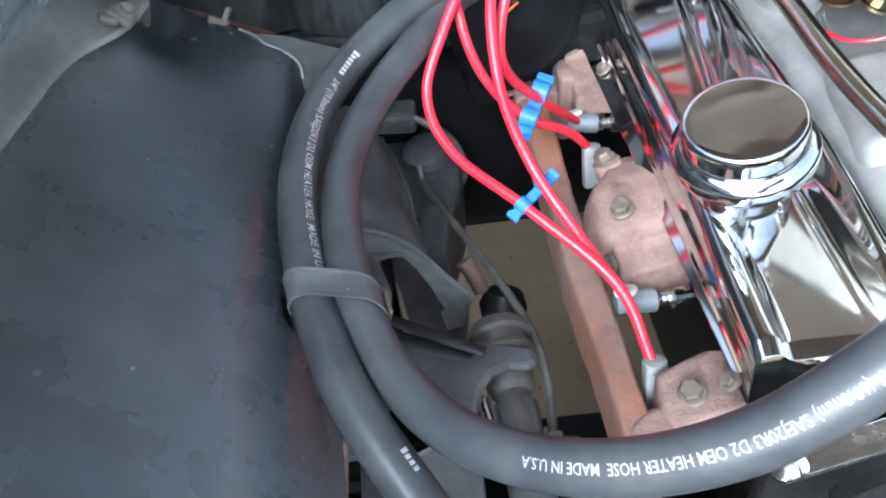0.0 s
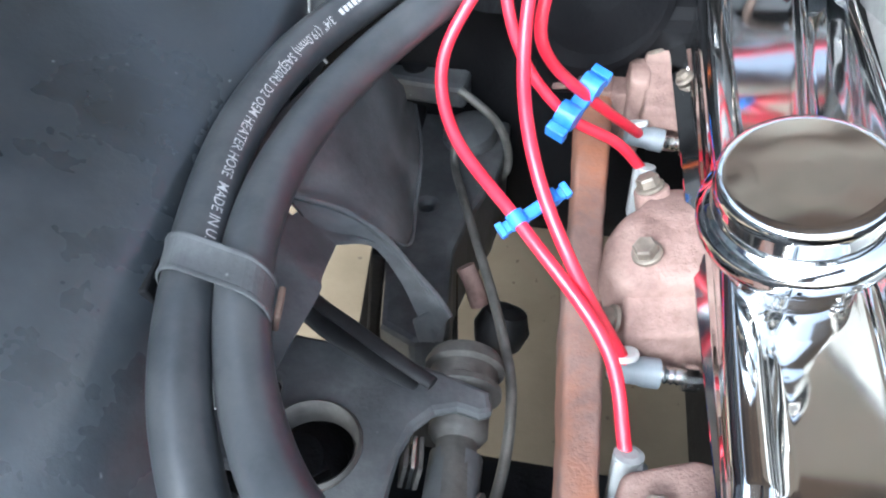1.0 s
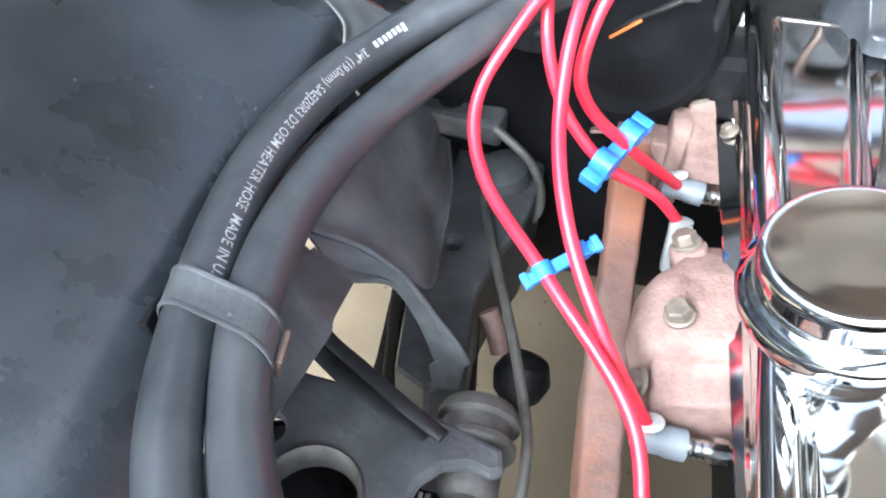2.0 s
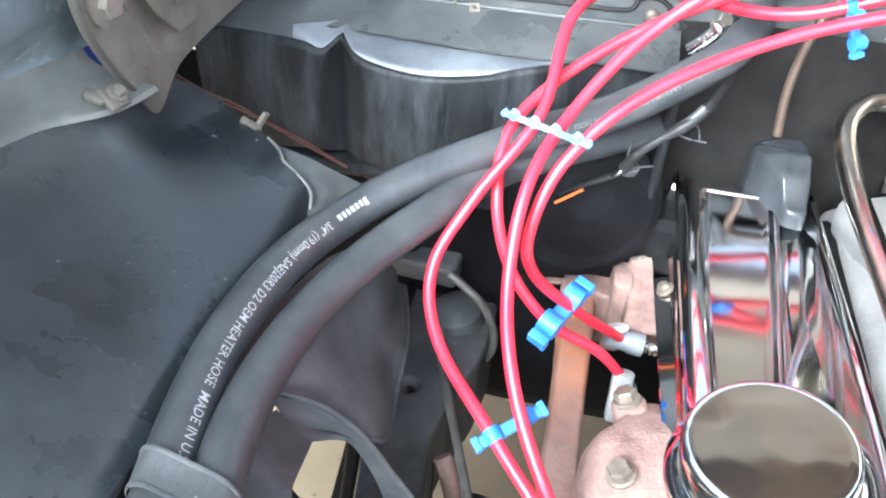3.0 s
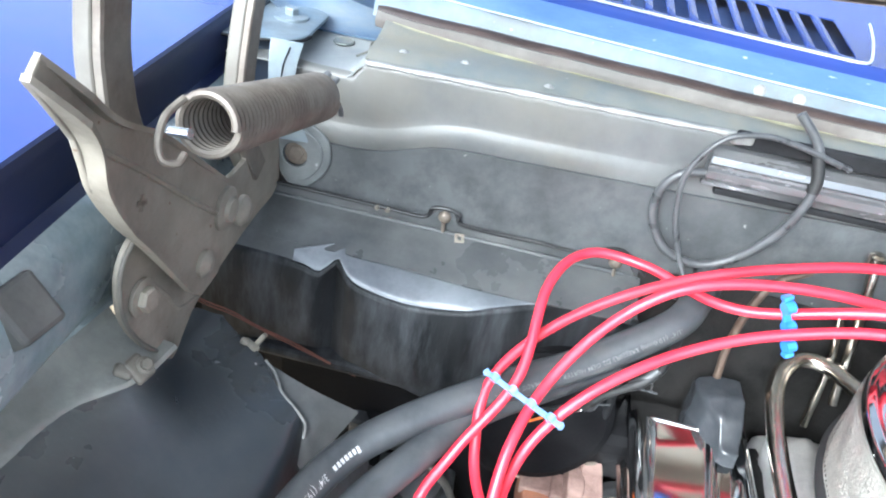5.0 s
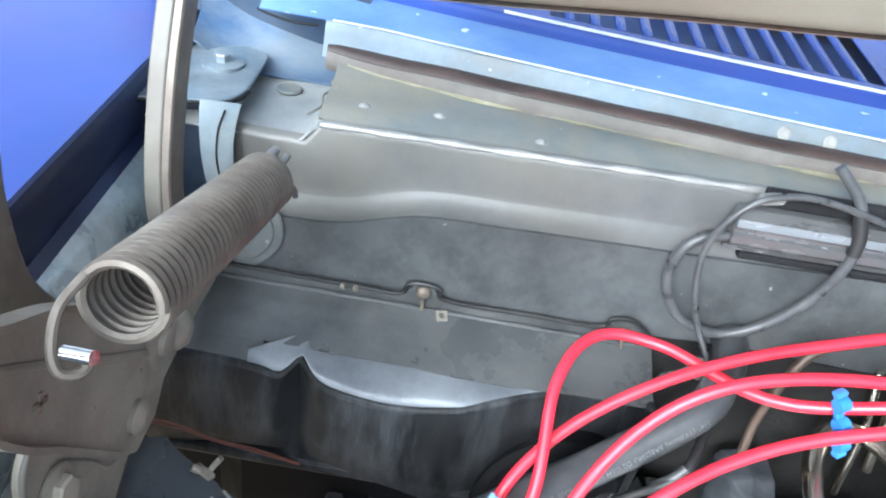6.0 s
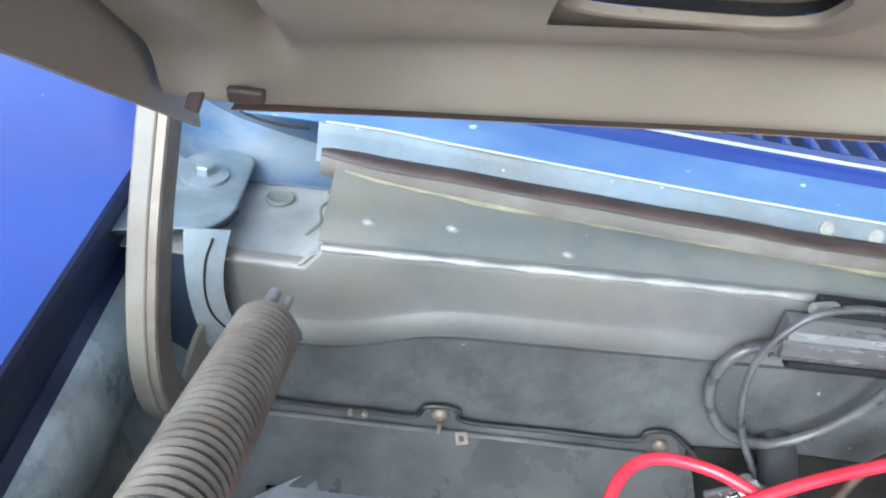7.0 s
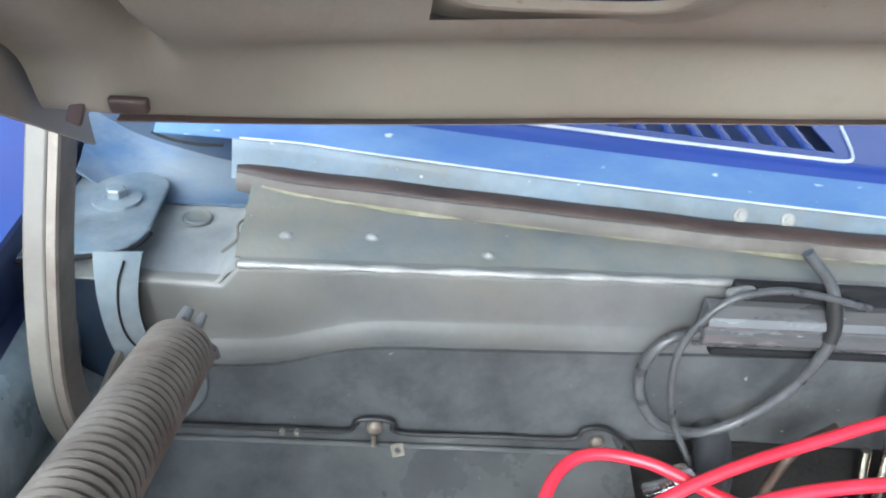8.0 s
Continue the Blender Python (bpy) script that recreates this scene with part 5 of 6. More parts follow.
VC = [(0.188, 0.640), (0.174, 0.642), (0.170, 0.648), (0.1725, 0.655), (0.1655, 0.688), (0.1585, 0.711), (0.1582, 0.7185), (0.1620, 0.7243), (0.1675, 0.7258), (0.1730, 0.7243), (0.1765, 0.7190), (0.1790, 0.7172), (0.1815, 0.7164), (0.1850, 0.7160), (0.198, 0.7161), (0.212, 0.7163), (0.2255, 0.7166), (0.2285, 0.7170), (0.2297, 0.7200), (0.2315, 0.7218), (0.2345, 0.7218), (0.2363, 0.7200), (0.2375, 0.7170), (0.2405, 0.7166), (0.2510, 0.7168), (0.2545, 0.7175), (0.2565, 0.7205), (0.2600, 0.7225), (0.2640, 0.7205), (0.266, 0.711), (0.264, 0.703)]


def rounded(poly, r=0.0022, n=4):
    """Turn the corners of an open profile into small arcs, leaving the flats flat."""
    out = [Vector(poly[0])]
    for a, b, c in zip(poly[:-2], poly[1:-1], poly[2:]):
        a, b, c = Vector(a), Vector(b), Vector(c)
        d0, d1 = a - b, c - b
        k = min(r, d0.length * 0.42, d1.length * 0.42)
        p, q = b + d0.normalized() * k, b + d1.normalized() * k
        out.append(p + d0.normalized() * k * 0.12)
        for i in range(n + 1):
            f = i / n
            out.append(p.lerp(b, f).lerp(b.lerp(q, f), f))
        out.append(q + d1.normalized() * k * 0.12)
    out.append(Vector(poly[-1]))
    return [(v.x, v.y) for v in out]


def dish_depth(y):
    """The floor of the pressed top falls evenly from the rear rim to the cap and is level in front of it."""
    if y >= 0.66:
        return 0.29 * max(0.0, 0.836 - y)
    return 0.012 + 0.03904 * smooth01((y - 0.53) / 0.13)


def vc_bm():
    y0, y1 = 0.406, 0.872
    prof = rounded(VC)
    end = rounded([(-0.006, 0.0), (-0.004, 0.05), (0.0, 0.07), (0.006, 0.93), (0.016, 1.0), (0.03, 1.0)], 0.004, 5)
    st = [(y0 + y, k) for y, k in end] + [(0.44 + 0.0085 * k, 1.0) for k in range(46)] + [(0.8342 + 0.0005 * k, 1.0) for k in range(8)] + [(y1 - y, k) for y, k in reversed(end)]
    st.sort(key=lambda p: p[0])
    rings = []
    for y, k in st:
        ring = []
        deck = smooth01((y - 0.8345) / 0.0025)
        front = 1 - smooth01((y - 0.42) / 0.17)
        for x, z in prof:
            low = 0.645 + ((z if x < 0.19 else min(z, 0.7165)) - 0.645) * 0.832
            dish = smooth01((x - 0.1765) / 0.008) * smooth01((0.2565 - x) / 0.007)
            if z > 0.69:
                z -= dish_depth(y) * dish
            if 0.160 < x < 0.2620 and z > 0.69:
                z += (0.7185 - 0.24 * (y - 0.836) - z) * deck
            if z > 0.645:
                z += (low - z) * front
            base = 0.645 + (x - 0.168) * 0.7
            ring.append(Vector((x, y, base + (z - base) * (0.10 + 0.90 * min(1, k)) + 0.050 * (y - 0.84))))
        ring.append(Vector((0.215, y, 0.650 + 0.050 * (y - 0.84))))
        rings.append(ring)
    return loft(rings)


shell = part("shell", vc_bm(), "chrome", cover)
# Chrome block coloured dark for the firewall it would mirror.
part("end_block", casting([(0.2125, 0.876), (0.2125, 0.856), (0.2200, 0.838), (0.2310, 0.822), (0.2350, 0.806), (0.2510, 0.804), (0.2525, 0.840), (0.2530, 0.876)], 0.712, lambda x, y: 0.7540 - 0.40 * max(0.0, 0.232 - x) - 0.007 * smooth01((0.846 - y) / 0.014) - 0.020 * smooth01((0.832 - y) / 0.022), 0.005, 0.0, 0.006), "gunmetal", cover, "domed chrome block, its dark reflection put into the colour")
part("gasket_lip", box((0.014, 0.44, 0.004), pose(0.170, 0.624, 0.632, 4, -35, 0), 0.001), "chrome", cover)
for yy in (0.44, 0.79):
    part("hold_down", hexbolt((0.164, yy, 0.650 + 0.060 * (yy - 0.84)), (-0.6, 0, 0.75), 0.005, 0.006), "bolt", shell)

CAPM = Matrix.Translation((0.184, 0.524, 0.725)) @ pose(0, 0, 0, 8, -13, 0)
cap = thing("oil_breather_cap", (0.190, 0.524, 0.725), "round polished chrome breather cap with a flat dark-mirroring top", "breather cap")
part("body", lathe(rounded([(0.0285, -0.072), (0.0280, -0.020), (0.0275, -0.014), (0.0285, -0.011), (0.030, -0.008), (0.031, 0.004), (0.034, 0.009), (0.0405, 0.014), (0.0425, 0.019), (0.0425, 0.026), (0.039, 0.030), (0.0365, 0.032)], 0.003), CAPM, 56), "chrome", cap)
part("lid", lathe(rounded([(0.034, 0.0325), (0.0355, 0.034), (0.0355, 0.044), (0.034, 0.0475), (0.031, 0.0487), (0.018, 0.0495), (0.004, 0.0498)], 0.003), CAPM, 56), "chrome", cap)

bracket = thing("engine_bracket", (0.19, 0.372, 0.655), "bright plated bracket in front of the valve cover", "bracket")
part("strip", plate(round_poly([(0.146, 0.366), (0.154, 0.352), (0.262, 0.372), (0.262, 0.392)], 0.004), 0.004, Matrix.Translation((0, 0, 0.656)), 0.001), "plug", bracket)
part("stem", box((0.10, 0.012, 0.16), Matrix.Translation((0.214, 0.382, 0.574)), 0.003), "castiron", bracket, "black lower leg")
part("nut", hexbolt((0.163, 0.360, 0.662), (-0.5, -0.6, 0.5), 0.0048, 0.010), "plug", bracket, "plated nut")

# ---- beside the cover: line, intake, filter ----
_vent = thing("vent_tube", (0.256, 0.66, 0.76), "polished steel vent tube looping beside the valve cover", "steel tube")
part("tube", tube([(0.36, 0.36, 0.66), (0.32, 0.42, 0.70), (0.284, 0.49, 0.735), (0.264, 0.57, 0.752), (0.258, 0.66, 0.765), (0.256, 0.76, 0.775), (0.262, 0.83, 0.785), (0.283, 0.868, 0.792), (0.308, 0.866, 0.796), (0.326, 0.835, 0.80), (0.338, 0.80, 0.806), (0.350, 0.77, 0.812)], 0.0075, 110, 16), "steelline", _vent)
part("ferrule", lathe([(0.0078, -0.006), (0.0092, -0.005), (0.0092, 0.005), (0.0078, 0.006)], Matrix.Translation((0.344, 0.785, 0.809)) @ Vector((0.37, -0.9, 0.18)).to_track_quat("Z", "Y").to_matrix().to_4x4(), 20), "plug", _vent, "plated ferrule")
single("throttle_rod", merge(tube([(0.314, 0.890, 0.892), (0.323, 0.88, 0.83), (0.335, 0.875, 0.752)], 0.0045, 20, 10), tube([(0.306, 0.885, 0.845), (0.318, 0.88, 0.785), (0.322, 0.875, 0.72)], 0.0038, 20, 10), lathe([(0.004, 0), (0.0065, 0.002), (0.0065, 0.014), (0.004, 0.016)], pose(0.3135, 0.890, 0.884, 6, -4, 0), 14)), "steelline", "pair of grey steel rods near the firewall", "rod")
single("speedometer_cable", tube([(0.262, 0.87, 0.88), (0.238, 0.865, 0.865), (0.226, 0.86, 0.84), (0.222, 0.86, 0.80), (0.226, 0.862, 0.76)], 0.0036, 40, 10), "copperline", "brown pipe against the firewall", "pipe")

intake = thing("intake_manifold", (0.36, 0.65, 0.66), "light cast aluminium intake manifold with fittings", "intake manifold")
part("casting", lump(pose(0.375, 0.66, 0.675, 0, 0, 0), (0.19, 0.44, 0.06), 0.006, 0.02), "alu", intake)
part("runner", lump(pose(0.312, 0.80, 0.705, 0, -10, 12), (0.05, 0.11, 0.05), 0.004, 0.018), "alu", intake)
part("front_runner", lump(pose(0.318, 0.60, 0.695, 0, -10, -8), (0.06, 0.12, 0.05), 0.004, 0.018), "alu", intake)
part("fitting", merge(hexbolt((0.325, 0.71, 0.735), (0, 0, 1), 0.009, 0.012), tube([(0.325, 0.71, 0.745), (0.325, 0.712, 0.765)], 0.005, 8, 10), hexbolt((0.340, 0.685, 0.738), (0.4, 0, 1), 0.007, 0.010)), "brass", intake, "brass fittings")
single("vacuum_wire", tube([(0.29, 0.745, 0.735), (0.296, 0.70, 0.728), (0.31, 0.66, 0.728), (0.332, 0.645, 0.735), (0.35, 0.655, 0.74)], 0.0017, 40, 8), "redwire", "thin red wire lying on the intake", "wire")

FC = Vector((0.432, 0.690, 0))
filt = thing("air_filter", (FC.x, FC.y, 0.79), "round air filter with white gauze side and black rims", "air filter")


def gauze_bm():
    """Woven side of the filter: a slightly uneven drum with staggered rows of small holes."""
    seg, rows = 440, 25
    rng = random.Random(12)
    wob = [rng.uniform(0, 6.28) for _ in range(4)]
    bm = bmesh.new()
    rings = []
    for j in range(rows + 1):
        ring = []
        for k in range(seg):
            a = 2 * math.pi * k / seg
            r = 0.1662 + 0.0004 * math.sin(a * 9 + wob[0]) + 0.0003 * math.sin(a * 23 + wob[1] + j * 0.3) + rng.uniform(-0.00012, 0.00012)
            ring.append(bm.verts.new(FC + Vector((r * math.cos(a), r * math.sin(a), 0.801 + 0.056 * j / rows))))
        rings.append(ring)
    for j in range(rows):
        for k in range(seg):
            if j % 2 == 1 and k % 2 == (j // 2) % 2:
                continue
            f = bm.faces.new((rings[j][k], rings[j][(k + 1) % seg], rings[j + 1][(k + 1) % seg], rings[j + 1][k]))
            f.smooth = True
    return bm


part("element", gauze_bm(), "mesh", filt, "white woven gauze element")
part("paper_drum", lathe([(0.1642, 0.800), (0.1646, 0.828), (0.1642, 0.857)], Matrix.Translation(FC), 120), "filterpaper", filt, "grey filter paper behind the gauze")
part("base", lathe([(0.05, 0.782), (0.160, 0.788), (0.169, 0.793), (0.1705, 0.798), (0.168, 0.801), (0.164, 0.802)], Matrix.Translation(FC), 96), "blackrubber", filt, "black base pan with rolled rim")
# Chrome is darkened to put the lid's dark reflections into its colour.
part("lid", lathe(rounded([(0.152, 0.856), (0.164, 0.857), (0.1665, 0.861), (0.1655, 0.867), (0.161, 0.8695), (0.156, 0.8685), (0.120, 0.8690), (0.117, 0.8715), (0.05, 0.8730), (0.01, 0.8732)], 0.0015), Matrix.Translation(FC), 120), "darkchrome", filt, "chrome lid, its dark reflection put into the colour")

# wiring: taped loom with an orange lead, washer loop on the firewall
loom = thing("wiring_loom", (0.15, 0.82, 0.75), "black taped wiring loom with a bare end and an orange lead", "wiring loom")
part("taped_run", tube([(0.172, 0.86, 0.845), (0.176, 0.842, 0.818), (0.158, 0.80, 0.795), (0.125, 0.795, 0.765), (0.112, 0.800, 0.742)], 0.0038, 70, 10, 0.4), "blackrubber", loom)
part("strand", tube([(0.114, 0.799, 0.746), (0.109, 0.797, 0.739), (0.104, 0.799, 0.735)], 0.0009, 12, 6), "plug", loom, "bare metal strand")
part("tape_end", tube([(0.158, 0.800, 0.7985), (0.150, 0.797, 0.789), (0.140, 0.796, 0.779)], 0.0034, 16, 10, 0.3), "cable", loom, "loose shiny tape")
part("tail", tube([(0.119, 0.813, 0.736), (0.098, 0.815, 0.722), (0.080, 0.818, 0.71), (0.068, 0.82, 0.70)], 0.0022, 30, 8, 0.5), "blackrubber", loom)
part("orange_lead", tube([(0.086, 0.806, 0.716), (0.076, 0.806, 0.708), (0.066, 0.808, 0.699)], 0.0014, 16, 8), "orange", loom, "orange insulated lead")
for a, b, c in (((0.150, 0.797, 0.789), (0.158, 0.806, 0.780), (0.162, 0.812, 0.768)), ((0.140, 0.796, 0.779), (0.152, 0.804, 0.772), (0.166, 0.806, 0.770)), ((0.116, 0.800, 0.744), (0.122, 0.806, 0.742), (0.134, 0.808, 0.744)), ((0.114, 0.800, 0.745), (0.113, 0.797, 0.756), (0.114, 0.793, 0.768))):
    part("loose_strand", tube([a, b, c], 0.0008, 14, 6), "cable", loom, "thin loose wire end")
part("tape_knot", lump(pose(0.117, 0.808, 0.738, 20, 10, 30), (0.012, 0.010, 0.010), 0.002, 0.003), "cable", loom)

_wash = thing("washer_hose_loop", (0.178, 0.888, 0.852), "black rubber washer hose looped against the firewall", "washer hose")
part("hose", tube([(0.212, 0.900, 0.995), (0.232, 0.893, 0.975), (0.240, 0.886, 0.950), (0.238, 0.884, 0.925), (0.226, 0.885, 0.893), (0.204, 0.887, 0.865), (0.178, 0.888, 0.852), (0.148, 0.888, 0.860), (0.130, 0.890, 0.886), (0.129, 0.892, 0.910), (0.141, 0.893, 0.928), (0.162, 0.894, 0.934)], 0.0038, 90, 12), "cable", _wash)
part("sleeve", tube([(0.2345, 0.8905, 0.9685), (0.2395, 0.8865, 0.952), (0.2400, 0.885, 0.940)], 0.0049, 10, 12), "blackrubber", _wash, "black rubber sleeve on the hose")
single("thin_cable", tube([(0.262, 0.892, 0.962), (0.215, 0.884, 0.975), (0.185, 0.880, 0.978), (0.158, 0.878, 0.968), (0.141, 0.877, 0.935), (0.146, 0.880, 0.895), (0.160, 0.882, 0.860), (0.172, 0.868, 0.838), (0.172, 0.85, 0.82)], 0.0024, 80, 10), "cable", "thin grey cable hanging on the firewall", "cable")
channel = thing("wiring_channel", (0.3, 0.89, 0.93), "black moulded wiring channel fixed across the firewall", "wiring channel")


def chan_bm():
    prof = [(0.0, 0.923), (-0.006, 0.923), (-0.008, 0.928), (-0.013, 0.930), (-0.015, 0.933), (-0.015, 0.939), (-0.012, 0.941), (-0.012, 0.943), (-0.015, 0.946), (-0.013, 0.951), (-0.006, 0.956), (0.0, 0.957)]
    return loft([[Vector((x, 0.9 + a, b + 0.012 * (x - 0.16))) for a, b in prof] for x in (0.158, 0.159, 0.3, 0.6, 1.0)], smooth=False)


# Black boxes put the darkness above and below the moulding into colour.
part("dark_hollow", box((0.80, 0.006, 0.014), pose(0.572, 0.8985, 0.9705, 0, -0.7, 0), 0.002), "under", channel, "black box standing in for the dark hollow above the moulding")
part("dark_recess", box((0.82, 0.008, 0.006), pose(0.580, 0.8965, 0.9245, 0, -0.7, 0), 0.002), "under", channel, "black strip standing in for the dark recess below the moulding")
part("moulding", chan_bm(), "channel", channel)
part("retainer", lump(pose(0.176, 0.893, 0.967, 0, 0, 20), (0.020, 0.008, 0.008), 0.001, 0.003), "rivet", channel, "grey plastic retainer")
single("hose_stub_fitting", merge(tube([(0.146, 0.868, 0.816), (0.155, 0.864, 0.826), (0.162, 0.862, 0.836)], 0.005, 10, 10), hexbolt((0.163, 0.860, 0.839), (0.2, -0.5, 0.6), 0.006, 0.008)), "plug", "bright metal fitting with loose wires", "fitting")
for dz in (0.0, 0.0032):
    single("door_wire", tube([(-0.245, 0.788, 0.768 + dz), (-0.225, 0.800, 0.750 + dz), (-0.205, 0.808, 0.739 + dz), (-0.18, 0.811, 0.728 + dz * 0.6), (-0.15, 0.826, 0.704 + dz), (-0.12, 0.838, 0.683 + dz * 0.3), (-0.095, 0.846, 0.668)], 0.0008, 60, 8), "redbrown", "thin reddish brown wire below the heater box", "wire", group="brown wires")

# ---- hood hinge ----
hinge = thing("hinge_assembly", (-0.20, 0.72, 0.85), "dusty steel hood hinge bolted to the inner fender", "hood hinge")
YZ = Matrix(((0, 0, 1, 0), (1, 0, 0, 0), (0, 1, 0, 0), (0, 0, 0, 1)))
_base = round_outline([(0.66, 0.912), (0.641, 0.902), (0.635, 0.884), (0.638, 0.859), (0.655, 0.828), (0.682, 0.796), (0.698, 0.782), (0.718, 0.796), (0.735, 0.805), (0.774, 0.812), (0.843, 0.820), (0.892, 0.822), (0.903, 0.842), (0.898, 0.885), (0.88, 0.898), (0.80, 0.885), (0.70, 0.905)], 85)
part("base_plate", plate(_base, 0.004, Matrix.Translation((-0.205, 0, 0)) @ YZ, 0.0012), "dust", hinge)
XZ = Matrix(((1, 0, 0, 0), (0, 0, -1, 0), (0, 1, 0, 0), (0, 0, 0, 1)))
_ear = round_outline([(-0.206, 0.880), (-0.204, 0.855), (-0.198, 0.837), (-0.186, 0.828), (-0.170, 0.833), (-0.155, 0.854), (-0.156, 0.878), (-0.172, 0.892), (-0.192, 0.895)], 45)
ear = part("rear_ear", plate(_ear, 0.004, Matrix.Translation((0, 0.903, 0)) @ XZ, 0.0015, holes=((-0.186, 0.861, 0.0125),)), "eargrey", hinge, "worn grey ear round a recessed bolt")
part("ear_rim", plate([(-0.185 + (x + 0.185) * 0.78, 0.861 + (z - 0.861) * 0.78) for x, z in _ear], 0.003, Matrix.Translation((0, 0.900, 0)) @ XZ, 0.0012, holes=((-0.186, 0.861, 0.0115),)), "eargrey", ear)
part("bolt", hexbolt((-0.186, 0.903, 0.861), (0, -1, 0.1), 0.0075, 0.004), "bolt", ear)
part("bolt", merge(hexbolt((-0.199, 0.657, 0.866), (1, -0.1, 0.1), 0.0085, 0.008), lathe([(0.013, 0), (0.013, 0.002), (0.009, 0.003)], Matrix.Translation((-0.200, 0.657, 0.866)) @ pose(0, 0, 0, 0, 90, 0), 24)), "dust", hinge, "dusty bolt head")
_arm = [(0.562, 1.044), (0.571, 1.052), (0.591, 1.036), (0.611, 1.011), (0.658, 0.982), (0.705, 0.944), (0.751, 0.906), (0.764, 0.884), (0.754, 0.858), (0.734, 0.838), (0.708, 0.836), (0.690, 0.852), (0.668, 0.882), (0.642, 0.914), (0.616, 0.945), (0.595, 0.978), (0.587, 1.008)]
part("link_arm", plate(_arm, 0.004, Matrix.Translation((-0.188, 0, 0)) @ YZ, 0.0012), "dust", hinge)
# Crossed boxes put the hole's dark shape into colour.
part("hole_mark", merge(box((0.0012, 0.010, 0.003), pose(-0.1837, 0.638, 0.949, -20, 0, 0), 0.0004), box((0.0012, 0.003, 0.010), pose(-0.1837, 0.638, 0.949, -20, 0, 0), 0.0004)), "bolt", hinge, "small raised cross standing in for a hole")
part("rib", tube([(-0.184, 0.602, 0.998), (-0.184, 0.640, 0.968), (-0.184, 0.690, 0.925), (-0.184, 0.735, 0.888)], 0.0022, 30, 8), "dust", hinge, "pressed rib")


def flange_along(pts, depth, x0):
    return loft([[Vector((x0, y, z)), Vector((x0 + depth * k, y, z)), Vector((x0 + depth * k, y + 0.002, z + 0.0025)), Vector((x0, y + 0.002, z + 0.0025))] for (y, z), k in zip(pts, [min(0.25 + 5 * f, 1.0 - 0.72 * f) for f in np.linspace(0, 1, len(pts))])], smooth=False)


part("arm_flange", flange_along([(p.x, p.y) for p in catmull([(0.562, 1.044, 0), (0.588, 1.008, 0), (0.596, 0.977, 0), (0.617, 0.944, 0), (0.643, 0.913, 0), (0.691, 0.851, 0)], 30)], 0.018, -0.188), "dust", hinge)
part("arm_flange", flange_along([(p.x, p.y) for p in catmull([(0.571, 1.050, 0), (0.611, 1.009, 0), (0.658, 0.980, 0), (0.705, 0.942, 0), (0.752, 0.904, 0)], 30)], 0.012, -0.188), "dust", hinge)
part("pivot", merge(lathe([(0.0165, 0), (0.0165, 0.0025), (0.0150, 0.0036), (0.0095, 0.0040), (0.0085, 0.0070), (0.004, 0.0076)], Matrix.Translation((-0.184, 0.745, 0.888)) @ pose(0, 0, 0, 0, 90, 0), 24)), "dust", hinge, "riveted pivot")
part("pivot", lathe([(0.010, 0), (0.010, 0.003), (0.006, 0.006), (0.003, 0.007)], Matrix.Translation((-0.184, 0.710, 0.863)) @ pose(0, 0, 0, 0, 90, 0), 20), "dust", hinge, "small rivet")
part("pivot", lathe([(0.012, 0), (0.012, 0.003), (0.008, 0.007), (0.003, 0.008)], Matrix.Translation((-0.184, 0.772, 0.872)) @ pose(0, 0, 0, 0, 90, 0), 16), "dust", hinge)


def bar(pts, w, d):
    """Flat pressed bar with rolled edges along pts; w across x, d across the path."""
    rings = []
    for p, t, s, u in frames(catmull(pts, 40), (1, 0, 0)):
        prof = [(-w, -d * 0.95), (-w * 0.8, -d), (w * 0.8, -d), (w, -d * 0.95), (w, -d * 0.72), (w * 0.2, -d * 0.6), (w * 0.2, d * 0.6), (w, d * 0.72), (w, d * 0.95), (w * 0.8, d), (-w * 0.8, d), (-w, d * 0.95)]
        rings.append([p + Vector((1, 0, 0)) * a + s * b for a, b in prof])
    return loft(rings, smooth=False)


def bar_web(pts, w, d):
    """Brown dusty inner leaf beside the bar."""
    prof = [(w * 1.05, -d * 0.92), (w * 1.9, -d * 0.92), (w * 2.1, -d * 0.8), (w * 2.1, d * 0.8), (w * 1.9, d * 0.92), (w * 1.05, d * 0.92)]
    return loft([[p + Vector((1, 0, 0)) * a + s * b for a, b in prof] for p, t, s, u in frames(catmull(pts, 40), (1, 0, 0))], smooth=False)


part("base_rim", tube([(-0.2005, 0.66, 0.911), (-0.2005, 0.642, 0.901), (-0.2005, 0.6365, 0.884), (-0.2005, 0.6395, 0.859), (-0.2005, 0.656, 0.829), (-0.2005, 0.683, 0.797)], 0.0016, 40, 8), "strutpaint", hinge, "pale folded rim of the base plate")
part("crease", tube([(-0.2005, 0.668, 0.872), (-0.2005, 0.690, 0.845), (-0.2005, 0.706, 0.822), (-0.2005, 0.735, 0.812)], 0.0013, 24, 8), "dust", hinge, "pressed crease")
_st = [(-0.210, 0.872, 1.072), (-0.211, 0.858, 1.04), (-0.212, 0.840, 0.995), (-0.212, 0.826, 0.940), (-0.211, 0.830, 0.900), (-0.208, 0.848, 0.866)]
_hs = part("hood_strut", bar(_st, 0.005, 0.012), "strutpaint", hinge, "pale bent strut arm")
part("inner_leaf", bar_web(_st, 0.005, 0.012), "spring", _hs, "brown dusty inner leaf")
_st = [(-0.216, 0.660, 1.12), (-0.217, 0.667, 1.06), (-0.218, 0.664, 1.015), (-0.216, 0.668, 0.97), (-0.212, 0.69, 0.93)]
_fs = part("front_strut", bar(_st, 0.005, 0.016), "strutpaint", hinge, "pale upright link")
